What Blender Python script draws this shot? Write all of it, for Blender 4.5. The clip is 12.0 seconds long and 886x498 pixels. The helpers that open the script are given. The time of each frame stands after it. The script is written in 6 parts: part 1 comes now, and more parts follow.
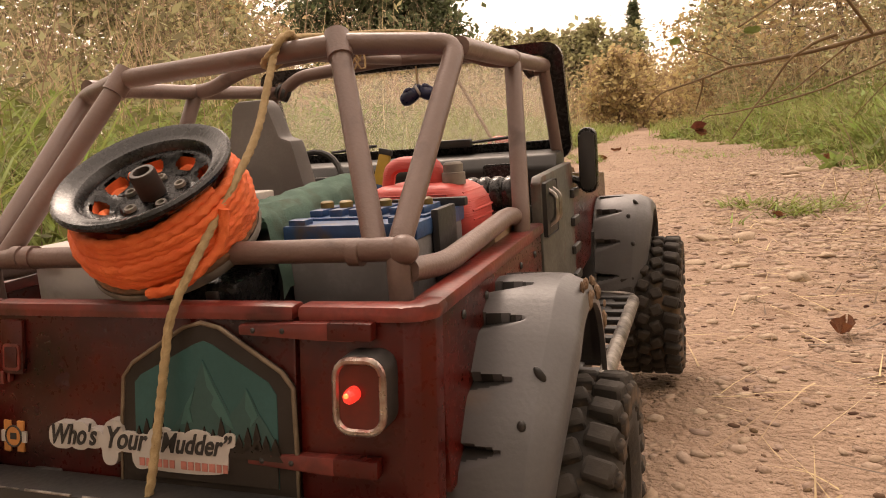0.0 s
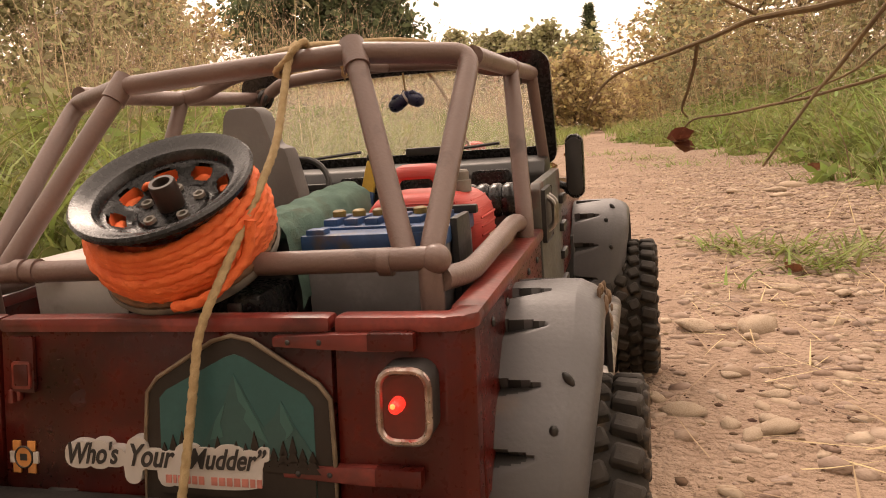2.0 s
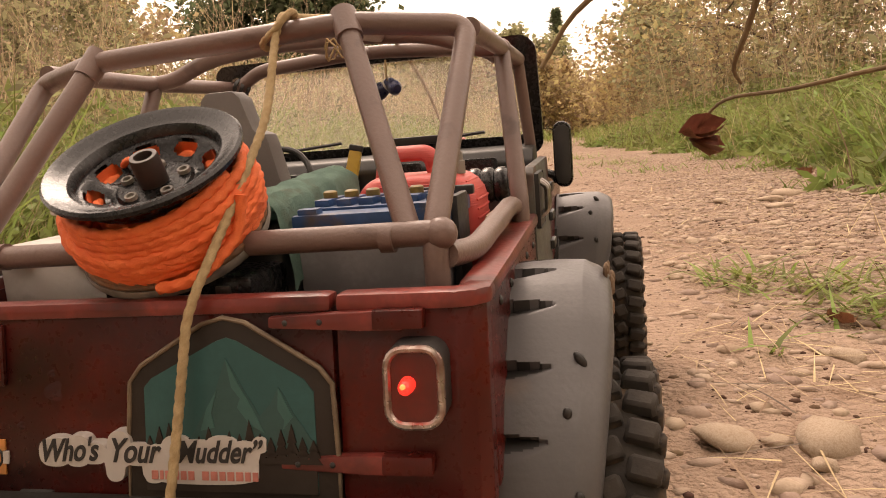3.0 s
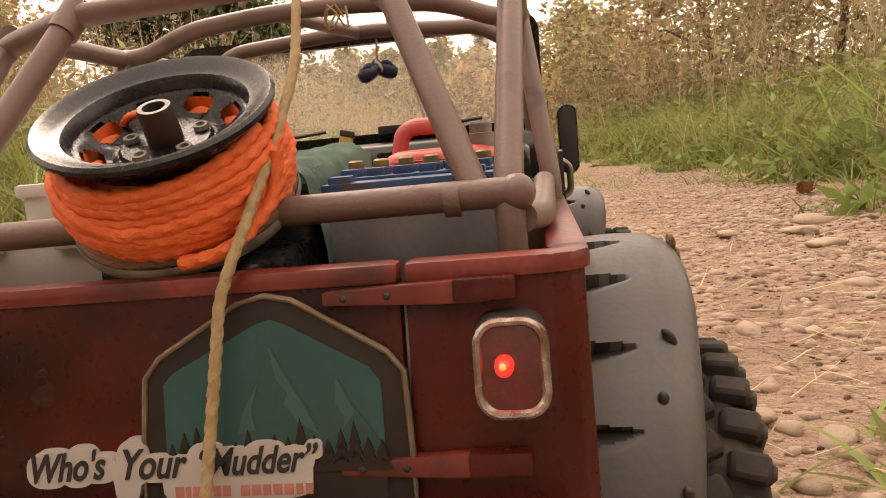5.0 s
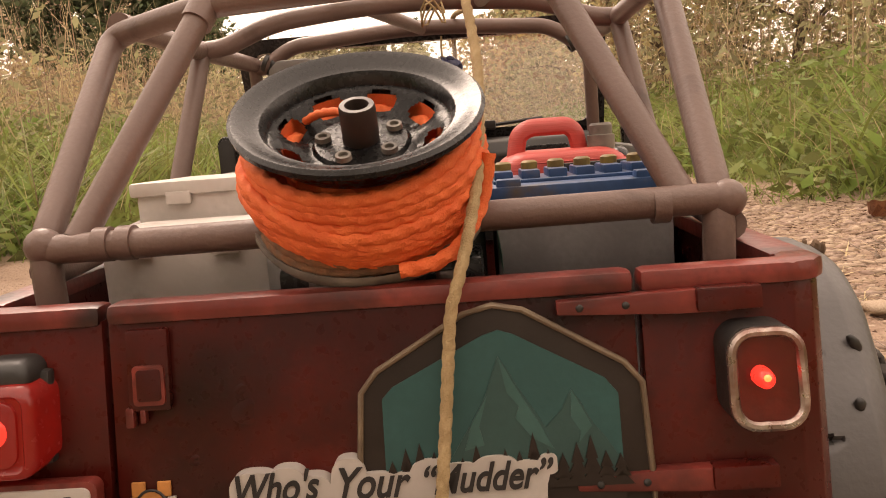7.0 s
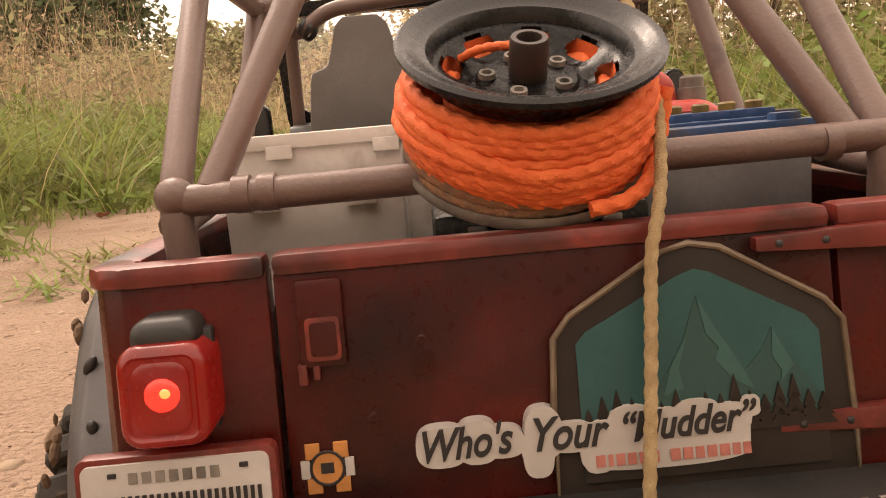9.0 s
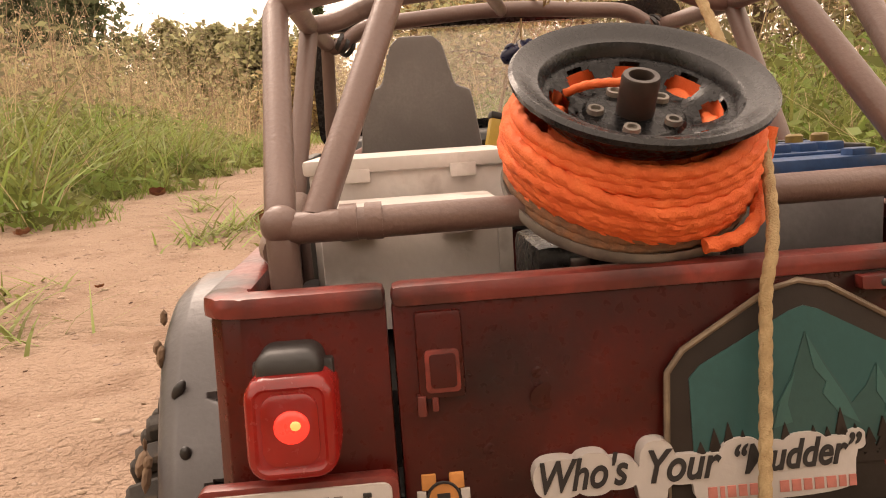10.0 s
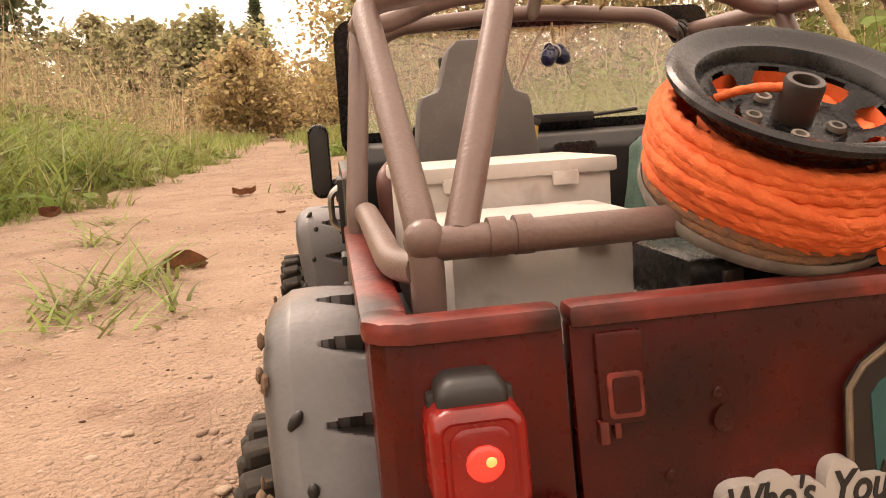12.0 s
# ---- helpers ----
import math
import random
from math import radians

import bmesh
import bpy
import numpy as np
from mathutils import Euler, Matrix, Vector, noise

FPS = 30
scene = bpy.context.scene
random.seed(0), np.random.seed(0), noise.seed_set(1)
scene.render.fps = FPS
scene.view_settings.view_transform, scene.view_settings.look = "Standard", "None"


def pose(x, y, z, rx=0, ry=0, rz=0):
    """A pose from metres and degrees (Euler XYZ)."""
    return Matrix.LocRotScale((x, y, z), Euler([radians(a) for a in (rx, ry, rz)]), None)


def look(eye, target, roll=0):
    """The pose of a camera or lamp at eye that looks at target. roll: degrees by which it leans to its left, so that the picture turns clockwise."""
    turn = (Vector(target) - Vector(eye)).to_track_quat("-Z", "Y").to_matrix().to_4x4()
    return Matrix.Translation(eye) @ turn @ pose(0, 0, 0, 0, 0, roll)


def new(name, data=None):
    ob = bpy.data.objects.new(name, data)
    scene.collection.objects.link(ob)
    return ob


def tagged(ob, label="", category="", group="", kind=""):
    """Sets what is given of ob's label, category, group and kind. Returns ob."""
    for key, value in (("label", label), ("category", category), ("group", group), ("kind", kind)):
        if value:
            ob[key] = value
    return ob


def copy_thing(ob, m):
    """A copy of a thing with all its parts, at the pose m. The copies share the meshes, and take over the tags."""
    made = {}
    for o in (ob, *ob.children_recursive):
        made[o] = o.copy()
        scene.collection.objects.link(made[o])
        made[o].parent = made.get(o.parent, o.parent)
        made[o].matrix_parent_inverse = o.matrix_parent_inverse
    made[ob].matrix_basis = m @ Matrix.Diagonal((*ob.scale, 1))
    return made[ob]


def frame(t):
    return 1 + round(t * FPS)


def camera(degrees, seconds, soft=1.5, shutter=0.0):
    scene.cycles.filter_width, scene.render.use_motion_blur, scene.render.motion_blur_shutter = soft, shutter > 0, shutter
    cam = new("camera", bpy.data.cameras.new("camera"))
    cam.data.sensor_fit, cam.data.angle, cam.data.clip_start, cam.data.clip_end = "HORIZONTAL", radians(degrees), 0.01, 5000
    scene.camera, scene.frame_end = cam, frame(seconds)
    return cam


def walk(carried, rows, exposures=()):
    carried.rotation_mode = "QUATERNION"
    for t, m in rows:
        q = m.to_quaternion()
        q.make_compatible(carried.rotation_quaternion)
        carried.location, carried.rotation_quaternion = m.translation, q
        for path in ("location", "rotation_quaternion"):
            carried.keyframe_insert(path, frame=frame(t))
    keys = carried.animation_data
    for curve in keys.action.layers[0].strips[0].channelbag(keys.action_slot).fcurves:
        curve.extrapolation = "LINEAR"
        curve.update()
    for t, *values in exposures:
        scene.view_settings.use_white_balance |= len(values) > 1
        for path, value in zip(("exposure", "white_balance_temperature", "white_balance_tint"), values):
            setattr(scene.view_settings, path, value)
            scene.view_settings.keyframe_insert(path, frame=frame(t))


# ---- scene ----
cam = camera(61.89, 12.0, soft=1.0)
CAMERA_PATH = [
    (0.0, 0.1680, -0.1849, 0.1901, 81.32, 4.06, 18.93),
    (0.5, 0.1657, -0.0595, 0.1930, 81.27, 4.58, 18.64),
    (1.0, 0.1611, 0.0661, 0.1930, 81.19, 4.22, 17.85),
    (1.5, 0.1489, 0.2013, 0.1989, 81.22, 3.98, 16.87),
    (2.0, 0.1445, 0.3389, 0.1927, 81.29, 4.10, 15.80),
    (2.5, 0.1375, 0.4799, 0.1843, 81.37, 4.18, 14.65),
    (3.0, 0.1250, 0.6195, 0.1821, 81.54, 4.36, 13.47),
    (3.5, 0.1129, 0.7606, 0.1800, 81.79, 4.60, 12.02),
    (4.0, 0.0999, 0.9011, 0.1779, 82.04, 4.89, 10.54),
    (4.5, 0.0851, 1.0387, 0.1758, 82.20, 5.16, 9.25),
    (5.0, 0.0702, 1.1768, 0.1681, 82.23, 5.04, 7.98),
    (5.5, 0.0522, 1.2977, 0.1628, 82.24, 5.04, 6.73),
    (6.0, 0.0304, 1.4119, 0.1693, 82.10, 4.98, 5.56),
    (6.5, 0.0104, 1.5348, 0.1728, 81.82, 4.56, 4.37),
    (7.0, -0.0062, 1.6847, 0.1744, 81.70, 4.49, 2.85),
    (7.5, -0.0212, 1.8124, 0.1742, 81.27, 4.46, 1.62),
    (8.0, -0.0338, 1.9418, 0.1719, 80.79, 4.64, 0.58),
    (8.5, -0.0465, 2.0700, 0.1693, 80.34, 4.81, -0.45),
    (9.0, -0.0621, 2.1944, 0.1679, 80.05, 4.75, -1.69),
    (9.5, -0.0869, 2.3300, 0.1679, 80.75, 2.97, -3.09),
    (10.0, -0.0947, 2.4322, 0.1751, 80.51, 3.30, -4.48),
    (10.5, -0.1076, 2.5523, 0.1718, 80.46, 3.50, -5.65),
    (11.0, -0.1169, 2.6624, 0.1671, 80.37, 3.39, -6.71),
    (11.5, -0.1235, 2.7854, 0.1753, 80.14, 3.99, -7.78),
    (12.0, -0.1339, 2.9048, 0.1810, 80.11, 3.77, -8.93),
]
TRUCK_PATH = [
    (0.0, -0.0037, 0.0019, 0.0012, 0.50, -0.00, -0.36),
    (0.5, -0.0029, 0.1351, -0.0003, 0.98, -0.25, -0.01),
    (1.0, -0.0038, 0.2633, -0.0003, 0.42, -0.02, 0.27),
    (1.5, -0.0035, 0.3955, 0.0000, 0.04, 0.12, 0.55),
    (2.0, -0.0065, 0.5318, 0.0000, 0.56, -0.01, 0.92),
    (2.5, -0.0072, 0.6696, -0.0005, 0.33, -0.19, 1.10),
    (3.0, -0.0119, 0.8030, -0.0005, 0.29, -0.15, 1.32),
    (3.5, -0.0152, 0.9369, -0.0005, 0.35, 0.01, 1.36),
    (4.0, -0.0182, 1.0703, -0.0004, 0.38, 0.18, 1.34),
    (4.5, -0.0219, 1.2023, -0.0004, 0.26, 0.29, 1.39),
    (5.0, -0.0235, 1.3381, 0.0001, -0.14, -0.11, 1.08),
    (5.5, -0.0256, 1.4630, 0.0004, -0.24, -0.38, 1.14),
    (6.0, -0.0283, 1.5758, 0.0001, -0.16, -0.14, 1.31),
    (6.5, -0.0311, 1.6968, -0.0003, -0.27, 0.32, 1.06),
    (7.0, -0.0337, 1.8468, -0.0000, -0.05, 0.16, 0.42),
    (7.5, -0.0339, 1.9725, -0.0000, -0.20, 0.13, 0.36),
    (8.0, -0.0332, 2.0996, -0.0001, -0.31, -0.01, 0.37),
    (8.5, -0.0331, 2.2257, -0.0001, -0.40, -0.16, 0.34),
    (9.0, -0.0348, 2.3485, -0.0001, -0.48, -0.20, 0.21),
    (9.5, -0.0374, 2.4871, 0.0000, 0.09, 0.25, -0.27),
    (10.0, -0.0336, 2.5855, -0.0006, -0.33, -0.48, -0.67),
    (10.5, -0.0356, 2.7049, 0.0001, -0.18, -0.22, -0.69),
    (11.0, -0.0322, 2.8098, -0.0002, -0.14, -0.08, -1.75),
    (11.5, -0.0292, 2.9227, 0.0003, -0.42, -0.03, -1.20),
    (12.0, -0.0288, 3.0402, 0.0002, -0.77, -0.01, -0.12),
]
walk(cam, [(t, pose(*row)) for t, *row in CAMERA_PATH], exposures=[(0.0, 0.58, 7900, 24), (7.0, 0.6, 7900, 24), (9.5, 0.7, 7900, 24), (12.0, 0.84, 7900, 24)])

# ---- sky and light ----
world = bpy.data.worlds.new("overcast_sky")
scene.world = world
world.use_nodes = True
wn, wl = world.node_tree.nodes, world.node_tree.links
sky = wn.new("ShaderNodeTexSky")
sky.sky_type, sky.sun_disc = "NISHITA", False
sky.sun_elevation, sky.sun_rotation = radians(48), radians(-29)
veil = wn.new("ShaderNodeMix")
veil.data_type = "RGBA"
veil.inputs[0].default_value = 0.9
veil.inputs[7].default_value = (15.0, 14.0, 12.4, 1)
wl.new(sky.outputs[0], veil.inputs[6])
wl.new(veil.outputs[2], wn["Background"].inputs[0])
wn["Background"].inputs[1].default_value = 0.1

sun = new("sun", bpy.data.lights.new("sun", "SUN"))
sun.data.energy, sun.data.angle, sun.data.color = 1.5, radians(25), (1.0, 0.94, 0.85)
sun.matrix_world = look((-2.5, 4.5, 6.5), (0, 0, 0))


# ---- materials ----
def mat(name, base, second=None, rough=0.6, metal=0.0, scale=40.0, fine=500.0, mix=(0.4, 0.6), bump=0.15, dist=0.0006,
        dirt=None, dirt_scale=12.0, dirt_mix=(0.5, 0.7), island=0.0, glow=None, stretch=None, spec=0.5, thin=0.0):
    """Two-scale mottled surface: base and second colour, optional dirt patches, fine bump."""
    m = bpy.data.materials.new(name)
    m.use_nodes = True
    n, l = m.node_tree.nodes, m.node_tree.links
    b = n["Principled BSDF"]
    co = n.new("ShaderNodeTexCoord").outputs["Object"]
    if stretch:
        mp = n.new("ShaderNodeMapping")
        mp.inputs["Scale"].default_value = stretch
        l.new(co, mp.inputs[0])
        co = mp.outputs[0]

    def noise_at(s, detail=4.0):
        t = n.new("ShaderNodeTexNoise")
        t.inputs["Scale"].default_value, t.inputs["Detail"].default_value = s, detail
        l.new(co, t.inputs["Vector"])
        return t.outputs[0]

    def ramp(fac, lo, hi):
        r = n.new("ShaderNodeMapRange")
        r.inputs[1].default_value, r.inputs[2].default_value = lo, hi
        l.new(fac, r.inputs[0])
        return r.outputs[0]

    def blend(fac, a, c):
        x = n.new("ShaderNodeMix")
        x.data_type = "RGBA"
        l.new(fac, x.inputs[0])
        for sock, v in ((x.inputs[6], a), (x.inputs[7], c)):
            if isinstance(v, tuple):
                sock.default_value = (*v, 1)
            else:
                l.new(v, sock)
        return x.outputs[2]

    second = second or tuple(v * 0.7 for v in base)
    col = blend(ramp(noise_at(scale), *mix), base, second)
    grain = noise_at(fine, 3.0)
    col = blend(ramp(grain, 0.2, 0.9), col, blend(ramp(grain, 0.0, 1.0), tuple(v * 0.75 for v in base), second))
    if dirt:
        col = blend(ramp(noise_at(dirt_scale, 6.0), *dirt_mix), col, dirt)
    if island:
        hsv = n.new("ShaderNodeHueSaturation")
        geo = n.new("ShaderNodeNewGeometry").outputs["Random Per Island"]
        l.new(ramp2(n, l, geo, 1 - island, 1 + island), hsv.inputs["Value"])
        l.new(ramp2(n, l, geo, 0.5 - island * 0.06, 0.5 + island * 0.05), hsv.inputs["Hue"])
        l.new(col, hsv.inputs["Color"])
        col = hsv.outputs[0]
    l.new(col, b.inputs["Base Color"])
    l.new(ramp2(n, l, grain, max(rough - 0.12, 0.02), min(rough + 0.12, 1)), b.inputs["Roughness"])
    b.inputs["Metallic"].default_value = metal
    b.inputs["Specular IOR Level"].default_value = spec
    if thin:  # leaves and blades let light through
        through_ = n.new("ShaderNodeBsdfTranslucent")
        l.new(col, through_.inputs[0])
        mixed = n.new("ShaderNodeMixShader")
        mixed.inputs[0].default_value = thin
        l.new(b.outputs[0], mixed.inputs[1])
        l.new(through_.outputs[0], mixed.inputs[2])
        l.new(mixed.outputs[0], n["Material Output"].inputs[0])
    if bump:
        bp = n.new("ShaderNodeBump")
        bp.inputs["Strength"].default_value, bp.inputs["Distance"].default_value = bump, dist
        l.new(grain, bp.inputs["Height"])
        l.new(bp.outputs[0], b.inputs["Normal"])
    if glow:
        b.inputs["Emission Color"].default_value = (*glow[0], 1)
        b.inputs["Emission Strength"].default_value = glow[1]
    return m


def ramp2(n, l, fac, lo, hi):
    r = n.new("ShaderNodeMapRange")
    r.inputs[3].default_value, r.inputs[4].default_value = lo, hi
    l.new(fac, r.inputs[0])
    return r.outputs[0]


PAINT = mat("weathered red paint", (0.125, 0.011, 0.0065), (0.052, 0.006, 0.0042), 0.3, scale=26, fine=420, mix=(0.36, 0.64), dirt=(0.016, 0.0045, 0.0038), dirt_scale=17, dirt_mix=(0.45, 0.66), spec=0.32)
PAINT_EDGE = mat("sun-bleached red paint edge", (0.25, 0.040, 0.030), (0.11, 0.015, 0.011), 0.34, scale=45, fine=500, dirt=(0.022, 0.007, 0.006), dirt_scale=26, dirt_mix=(0.53, 0.66))
CAGE = mat("brown cage paint", (0.19, 0.123, 0.104), (0.15, 0.095, 0.081), 0.4, scale=30, fine=900, bump=0.25, dirt=(0.09, 0.055, 0.045), dirt_scale=60, dirt_mix=(0.62, 0.75))
FLARE = mat("dusty grey plastic", (0.125, 0.118, 0.12), (0.092, 0.086, 0.087), 0.42, scale=35, fine=700, dirt=(0.17, 0.11, 0.075), dirt_scale=22, dirt_mix=(0.6, 0.75))
BLACK = mat("black plastic", (0.018, 0.017, 0.017), (0.03, 0.027, 0.025), 0.45, scale=60, dirt=(0.06, 0.045, 0.035), dirt_scale=50, dirt_mix=(0.66, 0.8))
GLOSS = mat("glossy black plastic", (0.010, 0.010, 0.011), (0.020, 0.019, 0.019), 0.27, scale=80, fine=500, dirt=(0.06, 0.05, 0.044), dirt_scale=30, dirt_mix=(0.6, 0.9), spec=0.42, bump=0.05)
RUBBER = mat("dusty tyre rubber", (0.02, 0.017, 0.015), (0.042, 0.033, 0.026), 0.85, scale=70, dirt=(0.16, 0.10, 0.06), dirt_scale=60, dirt_mix=(0.56, 0.72), bump=0.4)
MUD = mat("dry mud", (0.20, 0.125, 0.075), (0.13, 0.08, 0.05), 0.95, scale=150, bump=0.6)
DOOR = mat("grey green door paint", (0.105, 0.105, 0.09), (0.06, 0.055, 0.047), 0.5, scale=60, dirt=(0.10, 0.03, 0.02), dirt_scale=40, dirt_mix=(0.57, 0.66))
SEAT = mat("grey seat plastic", (0.17, 0.155, 0.145), (0.14, 0.125, 0.118), 0.6, scale=60, fine=900)
BIN = mat("pale grey bin plastic", (0.70, 0.65, 0.61), (0.60, 0.55, 0.51), 0.45, scale=40, dirt=(0.26, 0.2, 0.165), dirt_scale=60, dirt_mix=(0.6, 0.8))
BATTERY = mat("grey battery case", (0.21, 0.20, 0.20), (0.15, 0.14, 0.14), 0.5, scale=70)
BLUE = mat("blue painted plastic", (0.03, 0.09, 0.23), (0.02, 0.06, 0.15), 0.4, scale=90, dirt=(0.10, 0.08, 0.06), dirt_scale=80, dirt_mix=(0.6, 0.75))
OCHRE = mat("ochre plastic", (0.26, 0.18, 0.04), (0.14, 0.09, 0.03), 0.5, scale=200)
JUG = mat("red ribbed plastic", (0.64, 0.085, 0.07), (0.52, 0.06, 0.05), 0.42, scale=40, fine=300, stretch=(0.15, 0.15, 6), bump=0.5, dist=0.0005)
TOWEL = mat("green cloth", (0.24, 0.39, 0.32), (0.16, 0.28, 0.225), 0.95, scale=120, fine=1400, bump=0.8, dist=0.0008, dirt=(0.19, 0.18, 0.13), dirt_scale=60, dirt_mix=(0.6, 0.8))
ORANGE = mat("orange braided cord", (0.86, 0.18, 0.05), (0.74, 0.12, 0.03), 0.75, scale=160, fine=2200, bump=0.5)
SMUDGED = mat("grimy orange cord", (0.30, 0.13, 0.06), (0.14, 0.09, 0.06), 0.85, scale=250, fine=2200, bump=0.5)
CORD = mat("tan cord", (0.48, 0.35, 0.19), (0.34, 0.235, 0.12), 0.9, scale=300, fine=2500, bump=0.7)
HUBGREY = mat("dusty spool flange", (0.14, 0.125, 0.11), (0.26, 0.225, 0.19), 0.7, scale=120, dirt=(0.05, 0.045, 0.04), dirt_scale=70)
STEEL = mat("worn steel", (0.45, 0.42, 0.39), (0.25, 0.22, 0.20), 0.35, 1.0, scale=200)
SCUFFED = mat("scuffed slider metal", (0.40, 0.36, 0.32), (0.10, 0.085, 0.075), 0.4, 0.6, scale=120, dirt=(0.02, 0.018, 0.017), dirt_scale=90)
CHROME = mat("tarnished chrome trim", (0.55, 0.48, 0.43), (0.22, 0.10, 0.08), 0.3, 0.85, scale=160)
LENS = mat("dark red lens", (0.14, 0.018, 0.013), (0.09, 0.013, 0.01), 0.18, scale=150)
LENS_LIT = mat("lit red lens", (0.23, 0.012, 0.009), (0.15, 0.009, 0.007), 0.24, scale=110, dirt=(0.07, 0.008, 0.006), dirt_scale=50, dirt_mix=(0.5, 0.75), glow=((1, 0.03, 0.02), 0.05))
LED = mat("red bulb", (0.7, 0.03, 0.02), rough=0.3, bump=0, glow=((1.0, 0.045, 0.03), 0.75))
LED_HOT = mat("bulb core", (1, 0.3, 0.15), rough=0.2, bump=0, glow=((1.0, 0.2, 0.05), 1.5))
TEAL = mat("teal enamel", (0.03, 0.10, 0.098), (0.025, 0.08, 0.078), 0.4, scale=50, spec=0.3)
TEAL_DARK = mat("dark teal enamel", (0.021, 0.072, 0.068), (0.018, 0.062, 0.06), 0.4, scale=70)
TEAL_PALE = mat("pale teal enamel", (0.033, 0.108, 0.10), (0.028, 0.092, 0.086), 0.4, scale=70)
BADGE = mat("dark brown badge frame", (0.020, 0.014, 0.011), (0.032, 0.023, 0.018), 0.55, scale=60, spec=0.25)
BRASS = mat("dull tan rim", (0.24, 0.18, 0.12), (0.14, 0.10, 0.07), 0.5, 0.3, scale=150)
VINYL = mat("white vinyl", (0.5, 0.46, 0.43), (0.43, 0.39, 0.36), 0.4, scale=60)
INK = mat("black ink", (0.02, 0.018, 0.018), rough=0.5, scale=200)
REDINK = mat("faded red ink", (0.55, 0.19, 0.15), rough=0.5, scale=300)
LOGO = mat("orange vinyl", (0.62, 0.25, 0.07), rough=0.4, scale=200)
SKIN = mat("brown red toy plastic", (0.20, 0.08, 0.06), (0.14, 0.055, 0.045), 0.5, scale=80)
NAVY = mat("navy blue plastic", (0.02, 0.025, 0.085), (0.012, 0.014, 0.04), 0.3, scale=90)
YELLOW = mat("yellow plastic", (0.55, 0.35, 0.05), (0.45, 0.28, 0.04), 0.4, scale=90)
TAN = mat("bare tan board", (0.42, 0.26, 0.16), (0.33, 0.2, 0.12), 0.7, scale=60)

HUBPOST = mat("brown black plastic", (0.038, 0.024, 0.019), (0.026, 0.018, 0.015), 0.45, scale=90)

GLASS = bpy.data.materials.new("dusty windscreen glass")
GLASS.use_nodes = True
gn, gl = GLASS.node_tree.nodes, GLASS.node_tree.links
clear, film_, both = gn.new("ShaderNodeBsdfTransparent"), gn.new("ShaderNodeBsdfTranslucent"), gn.new("ShaderNodeMixShader")
shine, top = gn.new("ShaderNodeBsdfGlossy"), gn.new("ShaderNodeMixShader")
clear.inputs[0].default_value = (0.97, 0.96, 0.94, 1)
film_.inputs[0].default_value = (0.86, 0.79, 0.70, 1)
shine.inputs[1].default_value = 0.03
speck, span = gn.new("ShaderNodeTexNoise"), gn.new("ShaderNodeMapRange")
speck.inputs["Scale"].default_value = 60
span.inputs[1].default_value, span.inputs[2].default_value, span.inputs[3].default_value, span.inputs[4].default_value = 0.3, 0.8, 0.03, 0.16
gl.new(speck.outputs[0], span.inputs[0])
gl.new(span.outputs[0], both.inputs[0])
gl.new(clear.outputs[0], both.inputs[1])
gl.new(film_.outputs[0], both.inputs[2])
top.inputs[0].default_value = 0.04
gl.new(both.outputs[0], top.inputs[1])
gl.new(shine.outputs[0], top.inputs[2])
gl.new(top.outputs[0], gn["Material Output"].inputs[0])

# ---- mesh tools: everything on the truck is drawn in millimetres ----
MM = 0.001


def part(name, bm, material, parent=None, label="", smooth=True, unit=MM):
    """Links a bmesh as one mesh object under a thing or under a part."""
    bmesh.ops.recalc_face_normals(bm, faces=bm.faces)
    for v in bm.verts:
        v.co *= unit
    me = bpy.data.meshes.new(name)
    bm.to_mesh(me)
    bm.free()
    me.materials.append(material)
    if smooth:
        me.polygons.foreach_set("use_smooth", [True] * len(me.polygons))
        me.set_sharp_from_angle(angle=radians(38))
    ob = new(name, me)
    if parent:
        ob.parent = parent
    if label:
        ob["label"] = label
    return ob


def parts(name, bm, material, parent, label="", smooth=True):
    """Links each separate piece of a bmesh as a part of its own."""
    left = set(bm.verts)
    while left:
        seed = [left.pop()]
        isle = set(seed)
        while seed:
            for e in seed.pop().link_edges:
                for v in e.verts:
                    if v not in isle:
                        isle.add(v)
                        seed.append(v)
        left -= isle
        order = {v: i for i, v in enumerate(isle)}
        piece = bmesh.new()
        vs = [piece.verts.new(v.co) for v in order]
        for f in {f for v in isle for f in v.link_faces}:
            piece.faces.new([vs[order[v]] for v in f.verts])
        part(name, piece, material, parent, label, smooth)
    bm.free()


def merged(bm, tmp, m=None):
    if m is not None:
        bmesh.ops.transform(tmp, matrix=m, verts=tmp.verts)
    me = bpy.data.meshes.new("tmp")
    tmp.to_mesh(me)
    tmp.free()
    bm.from_mesh(me)
    bpy.data.meshes.remove(me)
    return bm


def box(bm, x0, x1, y0, y1, z0, z1, bevel=0.0, seg=2, m=None, taper=0.0):
    t = bmesh.new()
    bmesh.ops.create_cube(t, size=1)
    for v in t.verts:
        k = 1 - taper * (v.co.z + 0.5)
        v.co = Vector(((x0 + x1) / 2 + v.co.x * (x1 - x0) * k, (y0 + y1) / 2 + v.co.y * (y1 - y0) * k, (z0 + z1) / 2 + v.co.z * (z1 - z0)))
    if bevel:
        bmesh.ops.bevel(t, geom=list(t.edges), offset=bevel, segments=seg, affect="EDGES", profile=0.6)
    return merged(bm, t, m)


